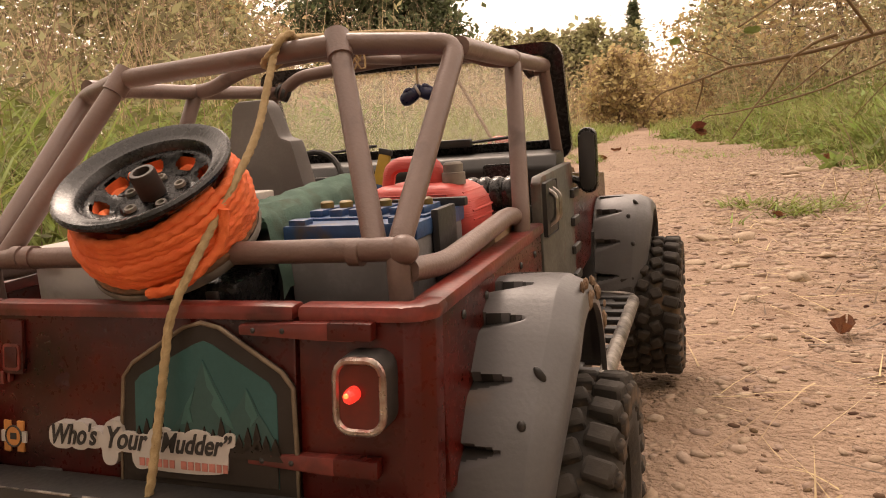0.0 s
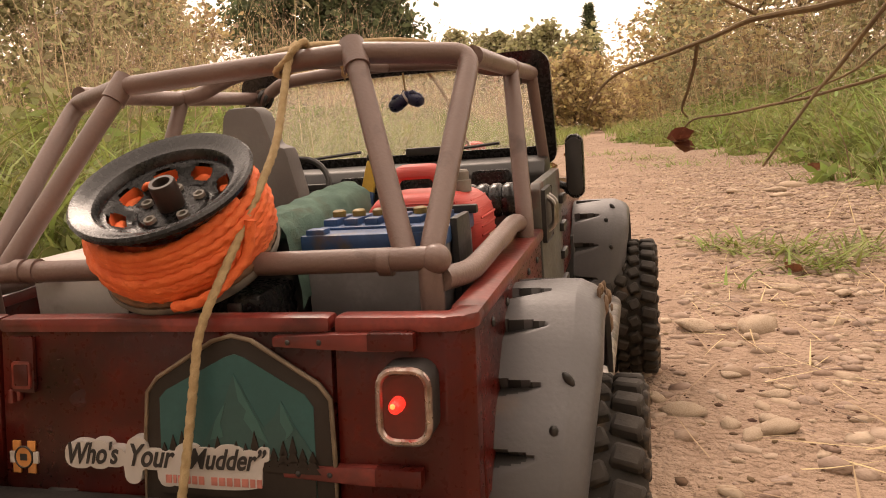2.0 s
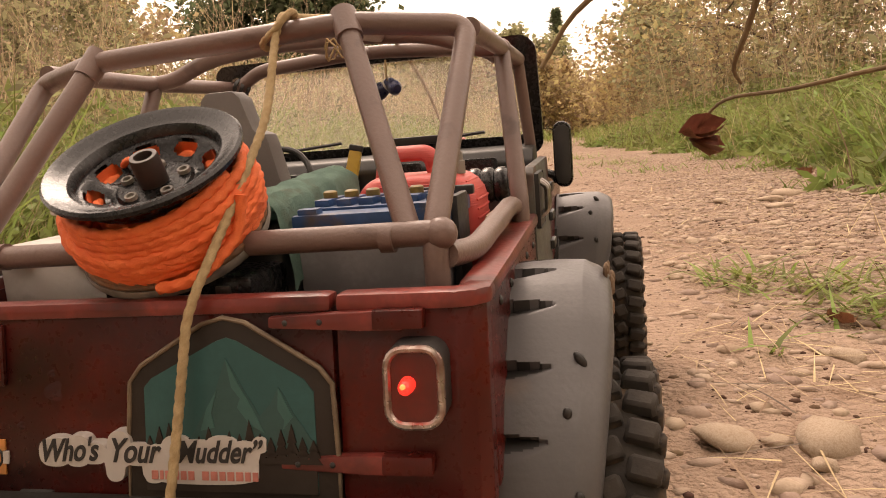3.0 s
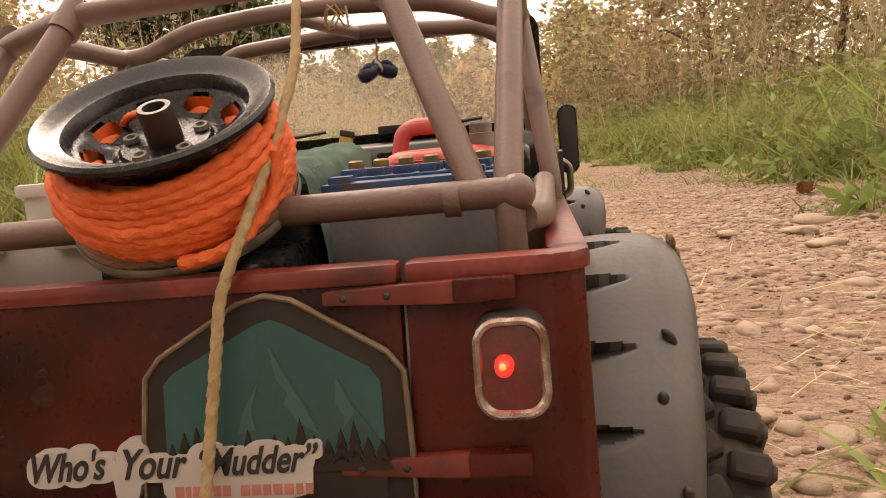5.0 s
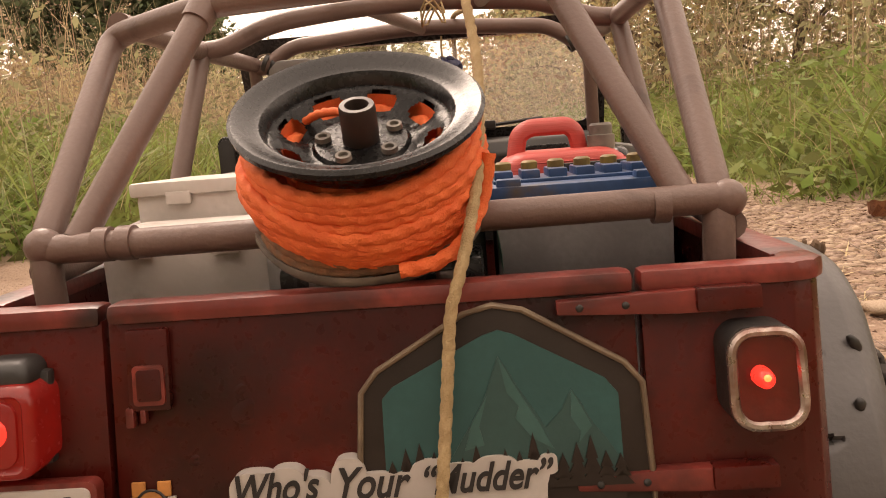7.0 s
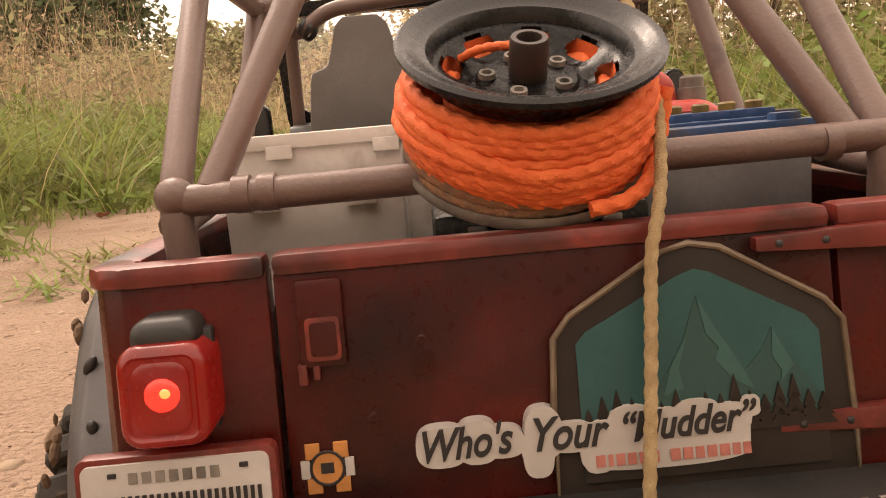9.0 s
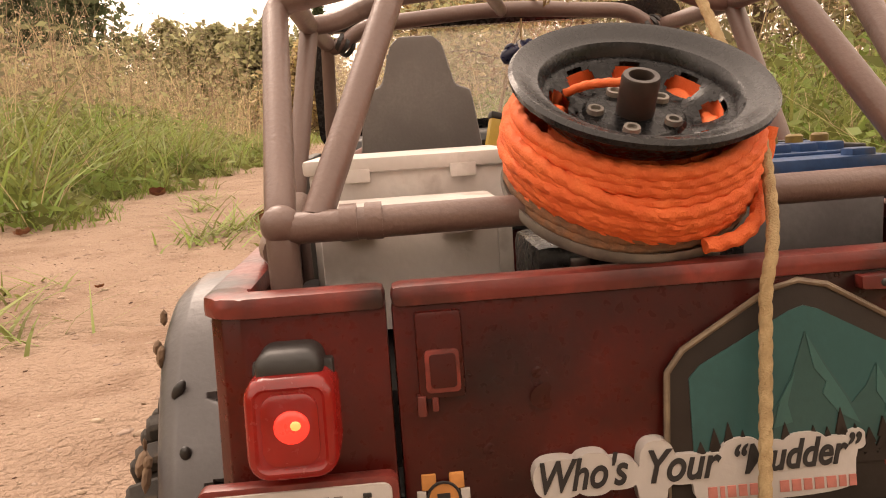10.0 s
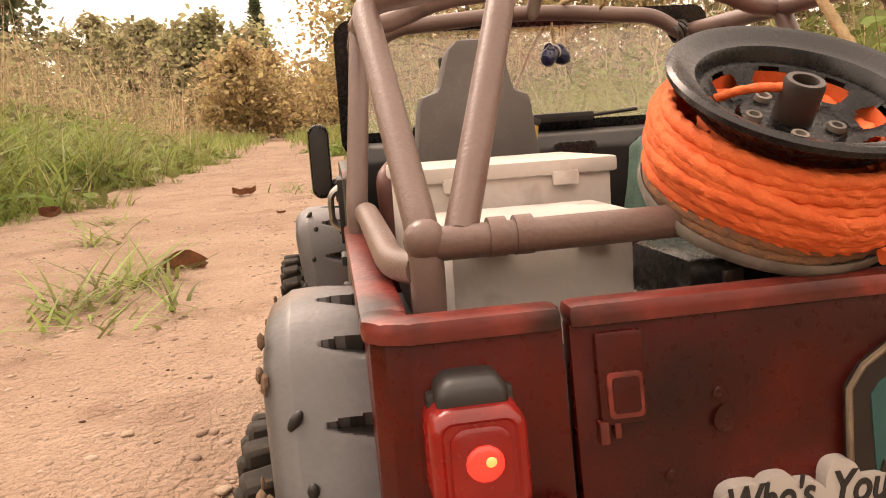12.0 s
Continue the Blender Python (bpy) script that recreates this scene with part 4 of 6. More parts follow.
# tail lamps: a dark one with a chrome rim, a lit one under a rubber hood
bm = bmesh.new()
prism(bm, round_rect(75, 91, 110, 131.4, 5), -8, 0, "y", 0.0, m=TILTED)
lamp_r = part("tail_lamp", bm, BLACK, truck, "dark red tail lamp with chrome rim")
bm = bmesh.new()
sweep(bm, [(x, rear_y(z, -8.6), z) for x, z in round_rect(76, 90.2, 111, 130.4, 4.6)], 1.1, 8, closed=True)
part("lamp_rim", bm, CHROME, lamp_r, "tarnished chrome rim")
bm = bmesh.new()
prism(bm, round_rect(76.6, 89.6, 111.6, 129.8, 4.2), -8.6, -6, "y", 0.0, m=TILTED)
part("lamp_lens", bm, LENS, lamp_r)
bm = bmesh.new()
lathe(bm, [(0, 5.2), (1.2, 4.8), (1.9, 3.6), (2.1, 2), (2.1, 0)], 16, TILTED @ Matrix.Translation((81.6, -8.2, 121.6)) @ pose(0, 0, 0, 90, 0, 0))
part("lamp_bulb", bm, LED, lamp_r, "glowing red bulb")
bm = bmesh.new()
ball(bm, (81.4, rear_y(122, -13.0), 122.3), (0.8, 0.7, 0.8), seg=10)
part("bulb_core", bm, LED_HOT, lamp_r)
bm = bmesh.new()
dome(bm, -91.8, -73.4, 108.4, 129, 4.6, ((0, 0), (0, -8.8), (0.35, -9.9), (1.0, -10.7), (2.0, -11.1), (2.6, -10.6)), TILTED)
lamp_l = part("tail_lamp", bm, LENS_LIT, truck, "lit red tail lamp")
bm = bmesh.new()
dome(bm, -88.4, -76.8, 111.6, 126, 3.4, ((0, -10), (0.2, -11.2), (1.2, -11.7)), TILTED)
part("lamp_lens", bm, LENS_LIT, lamp_l)
bm = bmesh.new()
ball(bm, (-82.2, rear_y(119.2, -11.4), 119.2), (3.7, 1.3, 3.7), seg=16)
part("lamp_bulb", bm, LED, lamp_l, "glowing red bulb")
bm = bmesh.new()
ball(bm, (-81.4, rear_y(120, -12.4), 120), (1.25, 0.6, 1.15), seg=10)
part("bulb_core", bm, LED_HOT, lamp_l)
bm = bmesh.new()
dome(bm, -89.6, -75.8, 125.6, 133.4, 3.6, ((0, 0), (0, -6.4), (0.6, -7.8), (1.8, -8.6)), TILTED)
part("lamp_hood", bm, BLACK, lamp_l, "dusty black rubber hood")
panel("lamp_base", -91, -74, 109, 130, -3, 0, BLACK, 1, lamp_l)

# fender flares: a shell over each wheel, with slots and bolts
REAR_ARCH = [(8, 60), (11, 80), (20, 97), (33, 112), (47, 125.5), (60, 133.5), (76, 136), (92, 133.5), (107, 124), (117, 108), (122, 92)]
FRONT_ARCH = [(331, 70), (334, 92), (338, 110), (345, 124), (358, 132), (376, 133.5), (396, 130), (410, 122), (420, 110), (426, 96)]
SCOOPS = (8, 32, 55, 78, 97, 114)  # along the arch, in millimetres
REACH = {(1, "rear_flare"): 1.0, (-1, "rear_flare"): 0.83, (1, "front_flare"): 1.1, (-1, "front_flare"): 0.95}


def flare(sgn, arch, name):
    """A moulded shell over a wheel: scoops are pressed into it beside the body, their deep shade painted black."""
    rough_path = rounded([(0, y, z) for y, z in arch], 14, 5)
    run = [0.0]
    for p, q in zip(rough_path, rough_path[1:]):
        run.append(run[-1] + (q - p).length)
    steps = int(run[-1] / 0.7)
    path = []
    for i in range(steps + 1):
        d = run[-1] * i / steps
        path.append((d, Vector((0, float(np.interp(d, run, [p.y for p in rough_path])), float(np.interp(d, run, [p.z for p in rough_path]))))))
    cx, cz = cy_of(arch), 70
    reach = REACH[sgn, name]
    top = [(97 + 0.58 * k, 0.5 * math.sin(k / 48 * 3.0)) for k in range(48)]
    sec = top + [(126, -0.9), (129, -2.2), (131.5, -4.2), (133, -7), (133.4, -11), (131.4, -11), (130.6, -7), (127, -4.6), (108, -6.6), (97, -6.6)]

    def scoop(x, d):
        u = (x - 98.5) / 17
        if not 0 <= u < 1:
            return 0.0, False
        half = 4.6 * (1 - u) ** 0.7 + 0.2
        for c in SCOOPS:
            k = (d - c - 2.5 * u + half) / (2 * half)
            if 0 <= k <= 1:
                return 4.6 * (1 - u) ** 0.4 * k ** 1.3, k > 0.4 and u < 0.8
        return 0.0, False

    bm = bmesh.new()
    rows = []
    for d, p in path:
        out = Vector((0, p.y - cx, p.z - cz)).normalized()
        wide = 0.80 + 0.20 * min(max((p.z - 60) / 65, 0), 1) if p.y < cx else 1.0
        row = []
        for j, (x, h) in enumerate(sec):
            h -= scoop(x, d)[0] if j < 48 else 0
            row.append(bm.verts.new((sgn * (97 + (x - 97) * wide * reach), p.y + out.y * h, p.z + out.z * h)))
        rows.append(row)
    for (d, _), a, b in zip(path, rows, rows[1:]):
        for j in range(len(sec)):
            k = (j + 1) % len(sec)
            f = bm.faces.new((a[j], a[k], b[k], b[j]))
            # black faces put the shade deep in each scoop into the colour
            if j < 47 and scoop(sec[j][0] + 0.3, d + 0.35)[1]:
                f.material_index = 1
    bm.faces.new(rows[0])
    bm.faces.new(rows[-1][::-1])
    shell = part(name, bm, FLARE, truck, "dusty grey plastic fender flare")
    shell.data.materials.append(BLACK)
    for x, k, turn in ((123, 3.05, 35), (119, 2.2, 0), (122, 1.0, 10)):
        if arch is not REAR_ARCH:
            k = k + 0.6
        i = int(k)
        p, q = Vector((0, *arch[i])), Vector((0, *arch[i + 1]))
        at = p.lerp(q, k - i)
        out = Vector((0, at.y - cx, at.z - cz)).normalized()
        bm = bmesh.new()
        ball(bm, (0, 0, 0), (1.5, 1.3, 3.0 if turn == 35 else 1.9), seg=10)
        bmesh.ops.transform(bm, matrix=Matrix.Translation((sgn * (97 + (x - 97) * reach), at.y + out.y * 0.5, at.z + out.z * 0.5)) @ pose(0, 0, 0, 0, -sgn * turn, 0), verts=bm.verts)
        part("flare_bolt", bm, BLACK, shell)
    return shell


def cy_of(arch):
    return 62 if arch is REAR_ARCH else 376


for sgn in (-1, 1):
    shell = flare(sgn, REAR_ARCH, "rear_flare")
    # cakes of mud along the lip
    bm = bmesh.new()
    rnd = random.Random(12 + sgn)
    for i in range(16):
        k = rnd.uniform(0, 9) if sgn < 0 else rnd.uniform(5.5, 9)
        p, q = REAR_ARCH[int(k)], REAR_ARCH[int(k) + 1]
        f = k % 1
        s = rnd.uniform(0.8, 2.6)
        ball(bm, (sgn * (97 + rnd.uniform(33, 37) * REACH[sgn, "rear_flare"]), p[0] + (q[0] - p[0]) * f, p[1] + (q[1] - p[1]) * f - rnd.uniform(2, 9)), (s * 0.6, s * rnd.uniform(0.9, 2.2), s * rnd.uniform(0.6, 1.6)), pose(0, 0, 0, rnd.uniform(0, 90), 0, 0), 6)
    tagged(part("mud_cake", bm, MUD, shell, "dried mud on the lip", smooth=False), kind="stuff")
    flare(sgn, FRONT_ARCH, "front_flare")
    for arch in (REAR_ARCH, FRONT_ARCH):
        c = cy_of(arch)
        bm = bmesh.new()
        prism(bm, [(c - 52, 70), (c - 40, 112), (c, 128), (c + 40, 112), (c + 52, 70)], sgn * 60, sgn * 98, "x")
        part("inner_arch", bm, BLACK, truck)


# wheels: a tyre with lugs on a dark rim
LUGS = {}


def wheel():
    hub = new("wheel")
    R, half = 51.0, 21.0
    bm = bmesh.new()
    lathe(bm, [(27, -half + 3), (32, -half), (41, -half), (45, -half + 3), (46.8, -half + 8), (47.2, 0), (46.8, half - 8), (45, half - 3), (41, half), (32, half), (27, half - 3)], 40, pose(0, 0, 0, 0, 90, 0), closed=True)
    rnd = random.Random(3)
    for i in range(26):
        a = 360 / 26 * i
        for row, (x0, x1, sh, turn) in enumerate(((-20.5, -9, 0, 14), (-8.2, 0.2, 0.5, -22), (0.8, 9, 0, 22), (9.4, 20.5, 0.5, -14))):
            t = bmesh.new()
            box(t, x0, x1, -4.0, 4.0, 45.5, R + rnd.uniform(-0.3, 0.2), 1.1, 1, taper=0.12)
            if row in (0, 3):
                sx = -1 if row == 0 else 1
                box(t, *sorted((sx * 17.5, sx * 22.2)), -2.7, 2.7, 37.5, 47.5, 1.2, 1)
            mid = (x0 + x1) / 2
            if i == 0:
                bmesh.ops.transform(t, matrix=Matrix.Translation((mid, 0, 0)) @ pose(0, 0, 0, 0, 0, turn) @ Matrix.Translation((-mid, 0, 0)), verts=t.verts)
                lug = part("tread_lug", t, RUBBER, hub)
                LUGS[row] = lug.data
            else:
                t.free()
                lug = new("tread_lug", LUGS[row])
                lug.parent = hub
            lug.matrix_basis = pose(0, 0, 0, -(a + sh * 360 / 26), 0, 0)
    part("tyre", bm, RUBBER, hub, "dusty tyre carcass")
    bm = bmesh.new()
    lathe(bm, [(28, -17), (25.5, -15), (23.5, -4), (12, -2), (0, -2), (0, 6), (8, 6), (12, 9), (23.5, 8), (25.5, 15), (28, 17)], 28, pose(0, 0, 0, 0, 90, 0))
    part("rim", bm, BLACK, hub, "dark plastic rim")
    return hub


WHEELS = []
first = wheel()
for i, (x, y) in enumerate(((125.5, 65), (-114.5, 65), (134, 374), (-122, 374))):
    w = first if i == 0 else copy_thing(first, pose(x * MM, y * MM, 0.0505))
    w.parent = truck
    w.matrix_basis = pose(x * MM, y * MM, 0.0505)
    WHEELS.append((w, x, y))

# windscreen frame with glass, cowl, dash and steering wheel
bm = bmesh.new()
lean = Matrix(((1, 0, 0, 0), (0, 1, -0.34, 262 + 0.34 * 172), (0, 0, 1, 0), (0, 0, 0, 1)))
outer, inner_ = round_rect(-98, 98, 168, 235, 9), round_rect(-90, 90, 180, 228, 6)
tmp = bmesh.new()
rings = [[tmp.verts.new((x, d, z)) for x, z in o] for d, o in ((-3, outer), (3, outer), (3, inner_), (-3, inner_))]
for a, b in zip(rings, rings[1:] + rings[:1]):
    for j in range(len(outer)):
        k = (j + 1) % len(outer)
        tmp.faces.new((a[j], a[k], b[k], b[j]))
merged(bm, tmp, lean)
wind = part("windscreen_frame", bm, GLOSS, truck, "black windscreen frame")
bm = bmesh.new()
prism(bm, round_rect(-90.5, 90.5, 179.5, 228.5, 6), -0.4, 0.4, "y", m=lean)
pane = part("windscreen_glass", bm, GLASS, wind, "dusty clear windscreen")
pane.visible_shadow = False
bm = bmesh.new()
for xx in (-60, 30):
    sweep(bm, [(xx, 257, 181), (xx + 34, 254, 183.5)], 1.0, 6)
box(bm, 5, 38, 250, 256, 179, 184, 1)
parts("wiper", bm, BLACK, wind)
bm = bmesh.new()
prism(bm, [(232, 120), (228, 166), (234, 173), (256, 175), (258, 120)], -94, 94, "x", 2)
dash = part("dashboard", bm, BLACK, truck, "black dashboard with vents")
bm = bmesh.new()
for xx in (-30, 8, 52):
    prism(bm, round_rect(xx, xx + 22, 158, 169, 2), 226, 230, "y", 0.4)
    for k in range(4):
        box(bm, xx + 2, xx + 20, 225.4, 229, 159.5 + k * 2.4, 160.6 + k * 2.4)
parts("vent", bm, GLOSS, dash)
bm = bmesh.new()
sweep(bm, [(-48 + 19 * math.cos(i * math.pi / 12), 206 + 6 * math.sin(i * math.pi / 12), 166 + 17 * math.sin(i * math.pi / 12)) for i in range(24)], 1.8, 8, closed=True)
sweep(bm, [(-48, 206, 166), (-48, 228, 160)], 2.5, 8)
box(bm, -66, -30, 204.5, 207.5, 164, 168, 1)
part("steering_wheel", bm, BLACK, truck)

# mirrors
for sgn in (-1, 1):
    bm = bmesh.new()
    prism(bm, round_rect(*sorted((sgn * 104.5, sgn * 115)), 149, 186, 5), 240, 248, "y", 2)
    mir = part("wing_mirror", bm, GLOSS, truck, "black wing mirror")
    bm = bmesh.new()
    prism(bm, round_rect(*sorted((sgn * 105.5, sgn * 114)), 151, 184, 4), 239.3, 241, "y", 0.3)
    part("mirror_glass", bm, BLACK, mir)
    bm = bmesh.new()
    sweep(bm, rounded([(sgn * 98, 244, 158), (sgn * 104, 244, 156), (sgn * 106, 244, 152)], 3), 2.2, 8)
    part("mirror_arm", bm, GLOSS, mir)


# seats
def seat(cx, label):
    bm = bmesh.new()
    prism(bm, [(cx - 24.5, 150), (cx - 24, 168), (cx - 21.5, 188), (cx - 20.5, 192), (cx - 14, 194), (cx - 12.5, 198), (cx - 9.5, 209), (cx - 6, 212.5), (cx + 8, 212.5), (cx + 11.5, 209), (cx + 14.5, 198), (cx + 16, 193),
               (cx + 22, 191), (cx + 23, 186), (cx + 26, 168), (cx + 26.5, 150)], 150, 164, "y", 2.0, m=Matrix(((1, 0, 0, 0), (0, 1, -0.1, 17), (0, 0, 1, 0), (0, 0, 0, 1))))
    back = part("seat_back", bm, SEAT, truck, label)
    bm = bmesh.new()
    box(bm, cx - 24, cx + 26, 152, 200, 118, 140, 6)
    part("seat_cushion", bm, SEAT, back)
    bm = bmesh.new()
    for k in range(9):
        box(bm, cx - 11, cx + 9, 164.5 - k * 0.45, 168 - k * 0.45, 160 + k * 5.4, 164.6 + k * 5.4, 1.2)
    parts("seat_rib", bm, BLACK, back, "dark ribbed seat front")


seat(-47.5, "grey moulded seat with tall headrest")

# ---- roll cage ----
TUBE = 3.9
Jr, Bend, Node = (84.5, 20.5, 155.5), (89, 88, 221), (48.5, 64, 223)


def tube(name, pts, parent=truck, r=TUBE, rad=14, label=""):
    bm = bmesh.new()
    sweep(bm, rounded(pts, rad, 6), r, 14)
    return part(name, bm, CAGE, parent, label)


cage = tube("cage_rear_bar", [(-86.5, 20.5, 154.5), (84.5, 20.5, 155.8)], label="brown painted steel tube cage")
bm = bmesh.new()
for xx in (-64, -70, 70):
    lathe(bm, [(0, -2), (4.5, -2), (4.5, 2), (0, 2)], 16, pose(xx, 20.5, 155, 0, 90, 0))
parts("tube_collar", bm, CAGE, cage)
tube("cage_hoop", [(-86, 21, 124), (-86, 20, 155), (-91.5, 86, 217), (-53, 67, 220.5), (48.4, 64.5, 224), (87.5, 83, 221.5), (84, 20, 155), (84, 21, 124)], rad=8)
for sgn in (-1, 1):
    q = -3 if sgn < 0 else 0
    tip = (-53, 67, 220.5) if sgn < 0 else (48.4, 64.5, 224)
    tube("cage_brace", [(sgn * 76 + q * 0.6, 22, 156), tip])
    bm = bmesh.new()
    d = Vector(tip) - Vector((sgn * 76, 22, 156))
    lathe(bm, [(0, -7), (4.7, -7), (4.7, 4.6), (0, 5.6)], 16, Matrix.Translation(tip) @ d.to_track_quat("Z", "Y").to_matrix().to_4x4())
    part("brace_socket", bm, CAGE, cage)
    tube("cage_side_rail", [(sgn * 88, 84, 220.5), (sgn * 89, 161, 220.5), (sgn * 88, 238, 222)])
    tube("cage_post", [(sgn * 89, 161, 220), (sgn * 97, 128, 152), (sgn * 96, 126, 120)], rad=6)
    tube("cage_front_post", [(sgn * 88, 236, 222), (sgn * 91, 250, 172)], r=3.4)
    tube("cage_bed_rail", [(sgn * 87, 21, 149), (sgn * 92, 40, 147.5), (sgn * 94, 118, 153), (sgn * 95, 136, 149)], rad=12)
    ball_bm = bmesh.new()
    for at, rr in (((sgn * 86, 20.5, 155.5), 4.9), ((sgn * 89, 161, 220.5), 4.6)):
        ball(ball_bm, at, (rr, rr, rr))
    parts("tube_joint", ball_bm, CAGE, cage)
tube("cage_cross_bar", [(-89, 161, 220.5), (-78, 161, 221.5), (-57, 161, 230), (-18, 161, 233.5), (18, 161, 233.5), (57, 161, 230), (78, 161, 221.5), (89, 161, 220.5)], rad=16)
tube("cage_front_bar", [(-90, 237, 219.5), (-82, 237, 220.5), (-68, 237, 230), (-12, 237, 234), (12, 237, 234), (68, 237, 230), (82, 237, 220.5), (90, 237, 219.5)], rad=16)
tube("cage_spine", [(-16, 162, 233), (2, 236, 233.5)], r=3.2)
tube("cage_spine", [(40, 65, 223.5), (32, 161, 232)], r=3.0)
bm = bmesh.new()
for sgn in (-1, 1):
    for k in range(3):
        lathe(bm, [(3.9, -1), (5.3, -1), (5.3, 1), (3.9, 1)], 14, pose(sgn * 80, 237, 221.3, 0, 90 - sgn * 25, k * 20 + 3 * k) @ Matrix.Translation((0, 0, k * 2.4 - 2)))
parts("cable_tie", bm, BLACK, cage, "black strap round the tube")

# ---- cargo: each is a thing of its own that rides in the truck ----
CARGO = []


def cargo(name, label, category, group=""):
    ob = thing(name, label, category, group)
    CARGO.append(ob)
    return ob


def bin_box(x0, x1, y0, y1, z0, z1, label):
    ob = cargo("storage_bin", label, "storage box", "grey bins in the truck bed")
    bm = bmesh.new()
    box(bm, x0 + 1.5, x1 - 1.5, y0 + 1.5, y1 - 1.5, z0, z1 - 4, 1.6)
    part("bin_body", bm, BIN, ob)
    bm = bmesh.new()
    box(bm, x0, x1, y0, y1, z1 - 4.6, z1, 1.2)
    lid = part("bin_lid", bm, BIN, ob, "pale lid with rounded edge")
    bm = bmesh.new()
    for k in (0.25, 0.75):
        box(bm, x0 + (x1 - x0) * k - 4, x0 + (x1 - x0) * k + 4, y0 - 0.8, y0 + 1, z1 - 7.5, z1 - 3.4, 0.5)
    parts("bin_catch", bm, BIN, lid)
    return ob


bin_box(-86, -21.5, 70, 122, 124.2, 168.5, "tall pale grey lidded bin behind the seat")
bin_box(-80, -31, 32, 66, 124.2, 156.5, "low pale grey lidded bin in the bed")
crate = cargo("grey_crate", "flat grey crate beside the bins", "crate")
bm = bmesh.new()
box(bm, -30, 2, 12, 66, 94.2, 130, 1.5)
part("crate_body", bm, BIN, crate)
bm = bmesh.new()
for yy in (14, 38, 60):
    box(bm, -30.5, 2.5, yy, yy + 2.5, 96, 131.5, 0.4)
parts("crate_rib", bm, BATTERY, crate)

battery = cargo("toy_battery", "grey toy battery with blue top and caps", "battery")
bm = bmesh.new()
box(bm, 30, 80, 46, 97, 124.2, 155, 1.2)
part("battery_case", bm, BATTERY, battery)
bm = bmesh.new()
box(bm, 29, 81, 45, 98, 154.5, 160.5, 1.0)
lid = part("battery_lid", bm, BLUE, battery, "blue battery lid")
bm = bmesh.new()
for i in range(6):
    box(bm, 31 + i * 8.2, 36.6 + i * 8.2, 62, 80, 160, 164, 0.6)
box(bm, 30.5, 79.5, 58, 86, 160, 161.5, 0.5)
box(bm, 31, 38, 46, 52, 158, 162.5, 0.7)
box(bm, 70, 77, 46, 52, 158, 162.5, 0.7)
parts("battery_ridge", bm, BLUE, lid)
bm = bmesh.new()
for i in range(6):
    lathe(bm, [(0, 0), (2.6, 0), (2.6, 2.2), (1.8, 2.8), (0, 2.8)], 14, Matrix.Translation((34 + i * 8.2, 71, 163.8)))
parts("battery_cap", bm, OCHRE, lid, "ochre filler cap")
bm = bmesh.new()
box(bm, 80.6, 83.5, 60, 80, 126, 163, 0.8)
box(bm, 52, 83.5, 92, 96, 160.4, 164, 0.8)
part("battery_strap", bm, BLACK, battery)

jug = cargo("fuel_jug", "red ribbed plastic fuel jug lying flat", "fuel jug")
bm = bmesh.new()
prof = round_rect(31, 83, 126, 168.5, 13, 7)
t = bmesh.new()
ys = [100.5, 101.5, 104, 108, 130, 134, 136.5, 137.5]
rr = [0.80, 0.9, 0.97, 1, 1, 0.97, 0.9, 0.8]
rows_ = [[t.verts.new((57 + (x - 57) * k, y, 147 + (z - 147) * k)) for x, z in prof] for y, k in zip(ys, rr)]
for a, b in zip(rows_, rows_[1:]):
    for j in range(len(prof)):
        t.faces.new((a[j], a[(j + 1) % len(prof)], b[(j + 1) % len(prof)], b[j]))
t.faces.new(rows_[0])
t.faces.new(rows_[-1][::-1])
merged(bm, t)
part("jug_body", bm, JUG, jug)
bm = bmesh.new()
for k in range(10):
    z = 131 + k * 3.7
    e = 0.0 if 139 < z < 156 else min(abs(z - 139), abs(z - 156)) ** 1.7 * 0.11
    sweep(bm, [(33 + e, 118, z), (81 - e, 118, z)], 0.4, 6)
    sweep(bm, rounded([(82.4 - e, 105, z), (83 - e, 110, z), (83 - e, 128, z), (82.4 - e, 134, z)], 3), 0.55, 6)
    sweep(bm, rounded([(37 + e, 100.8, z), (77 - e, 100.8, z)], 3), 0.45, 6)
part("jug_rib", bm, JUG, jug)
bm = bmesh.new()
sweep(bm, rounded([(40, 116, 164), (42, 116, 174.5), (46, 116, 177), (60, 116, 177), (63, 116, 174.5), (65, 116, 165)], 4), 2.6, 10, flat=1.5)
part("jug_handle", bm, JUG, jug, "moulded red carrying handle")
bm = bmesh.new()
lathe(bm, [(0, 0), (5, 0), (5, 5), (4.2, 5.2), (4.2, 8.5), (3.4, 9.4), (0, 9.4)], 20, Matrix.Translation((72.0, 114, 167.5)))
part("jug_cap", bm, HUBGREY, jug, "dull grey screw cap")

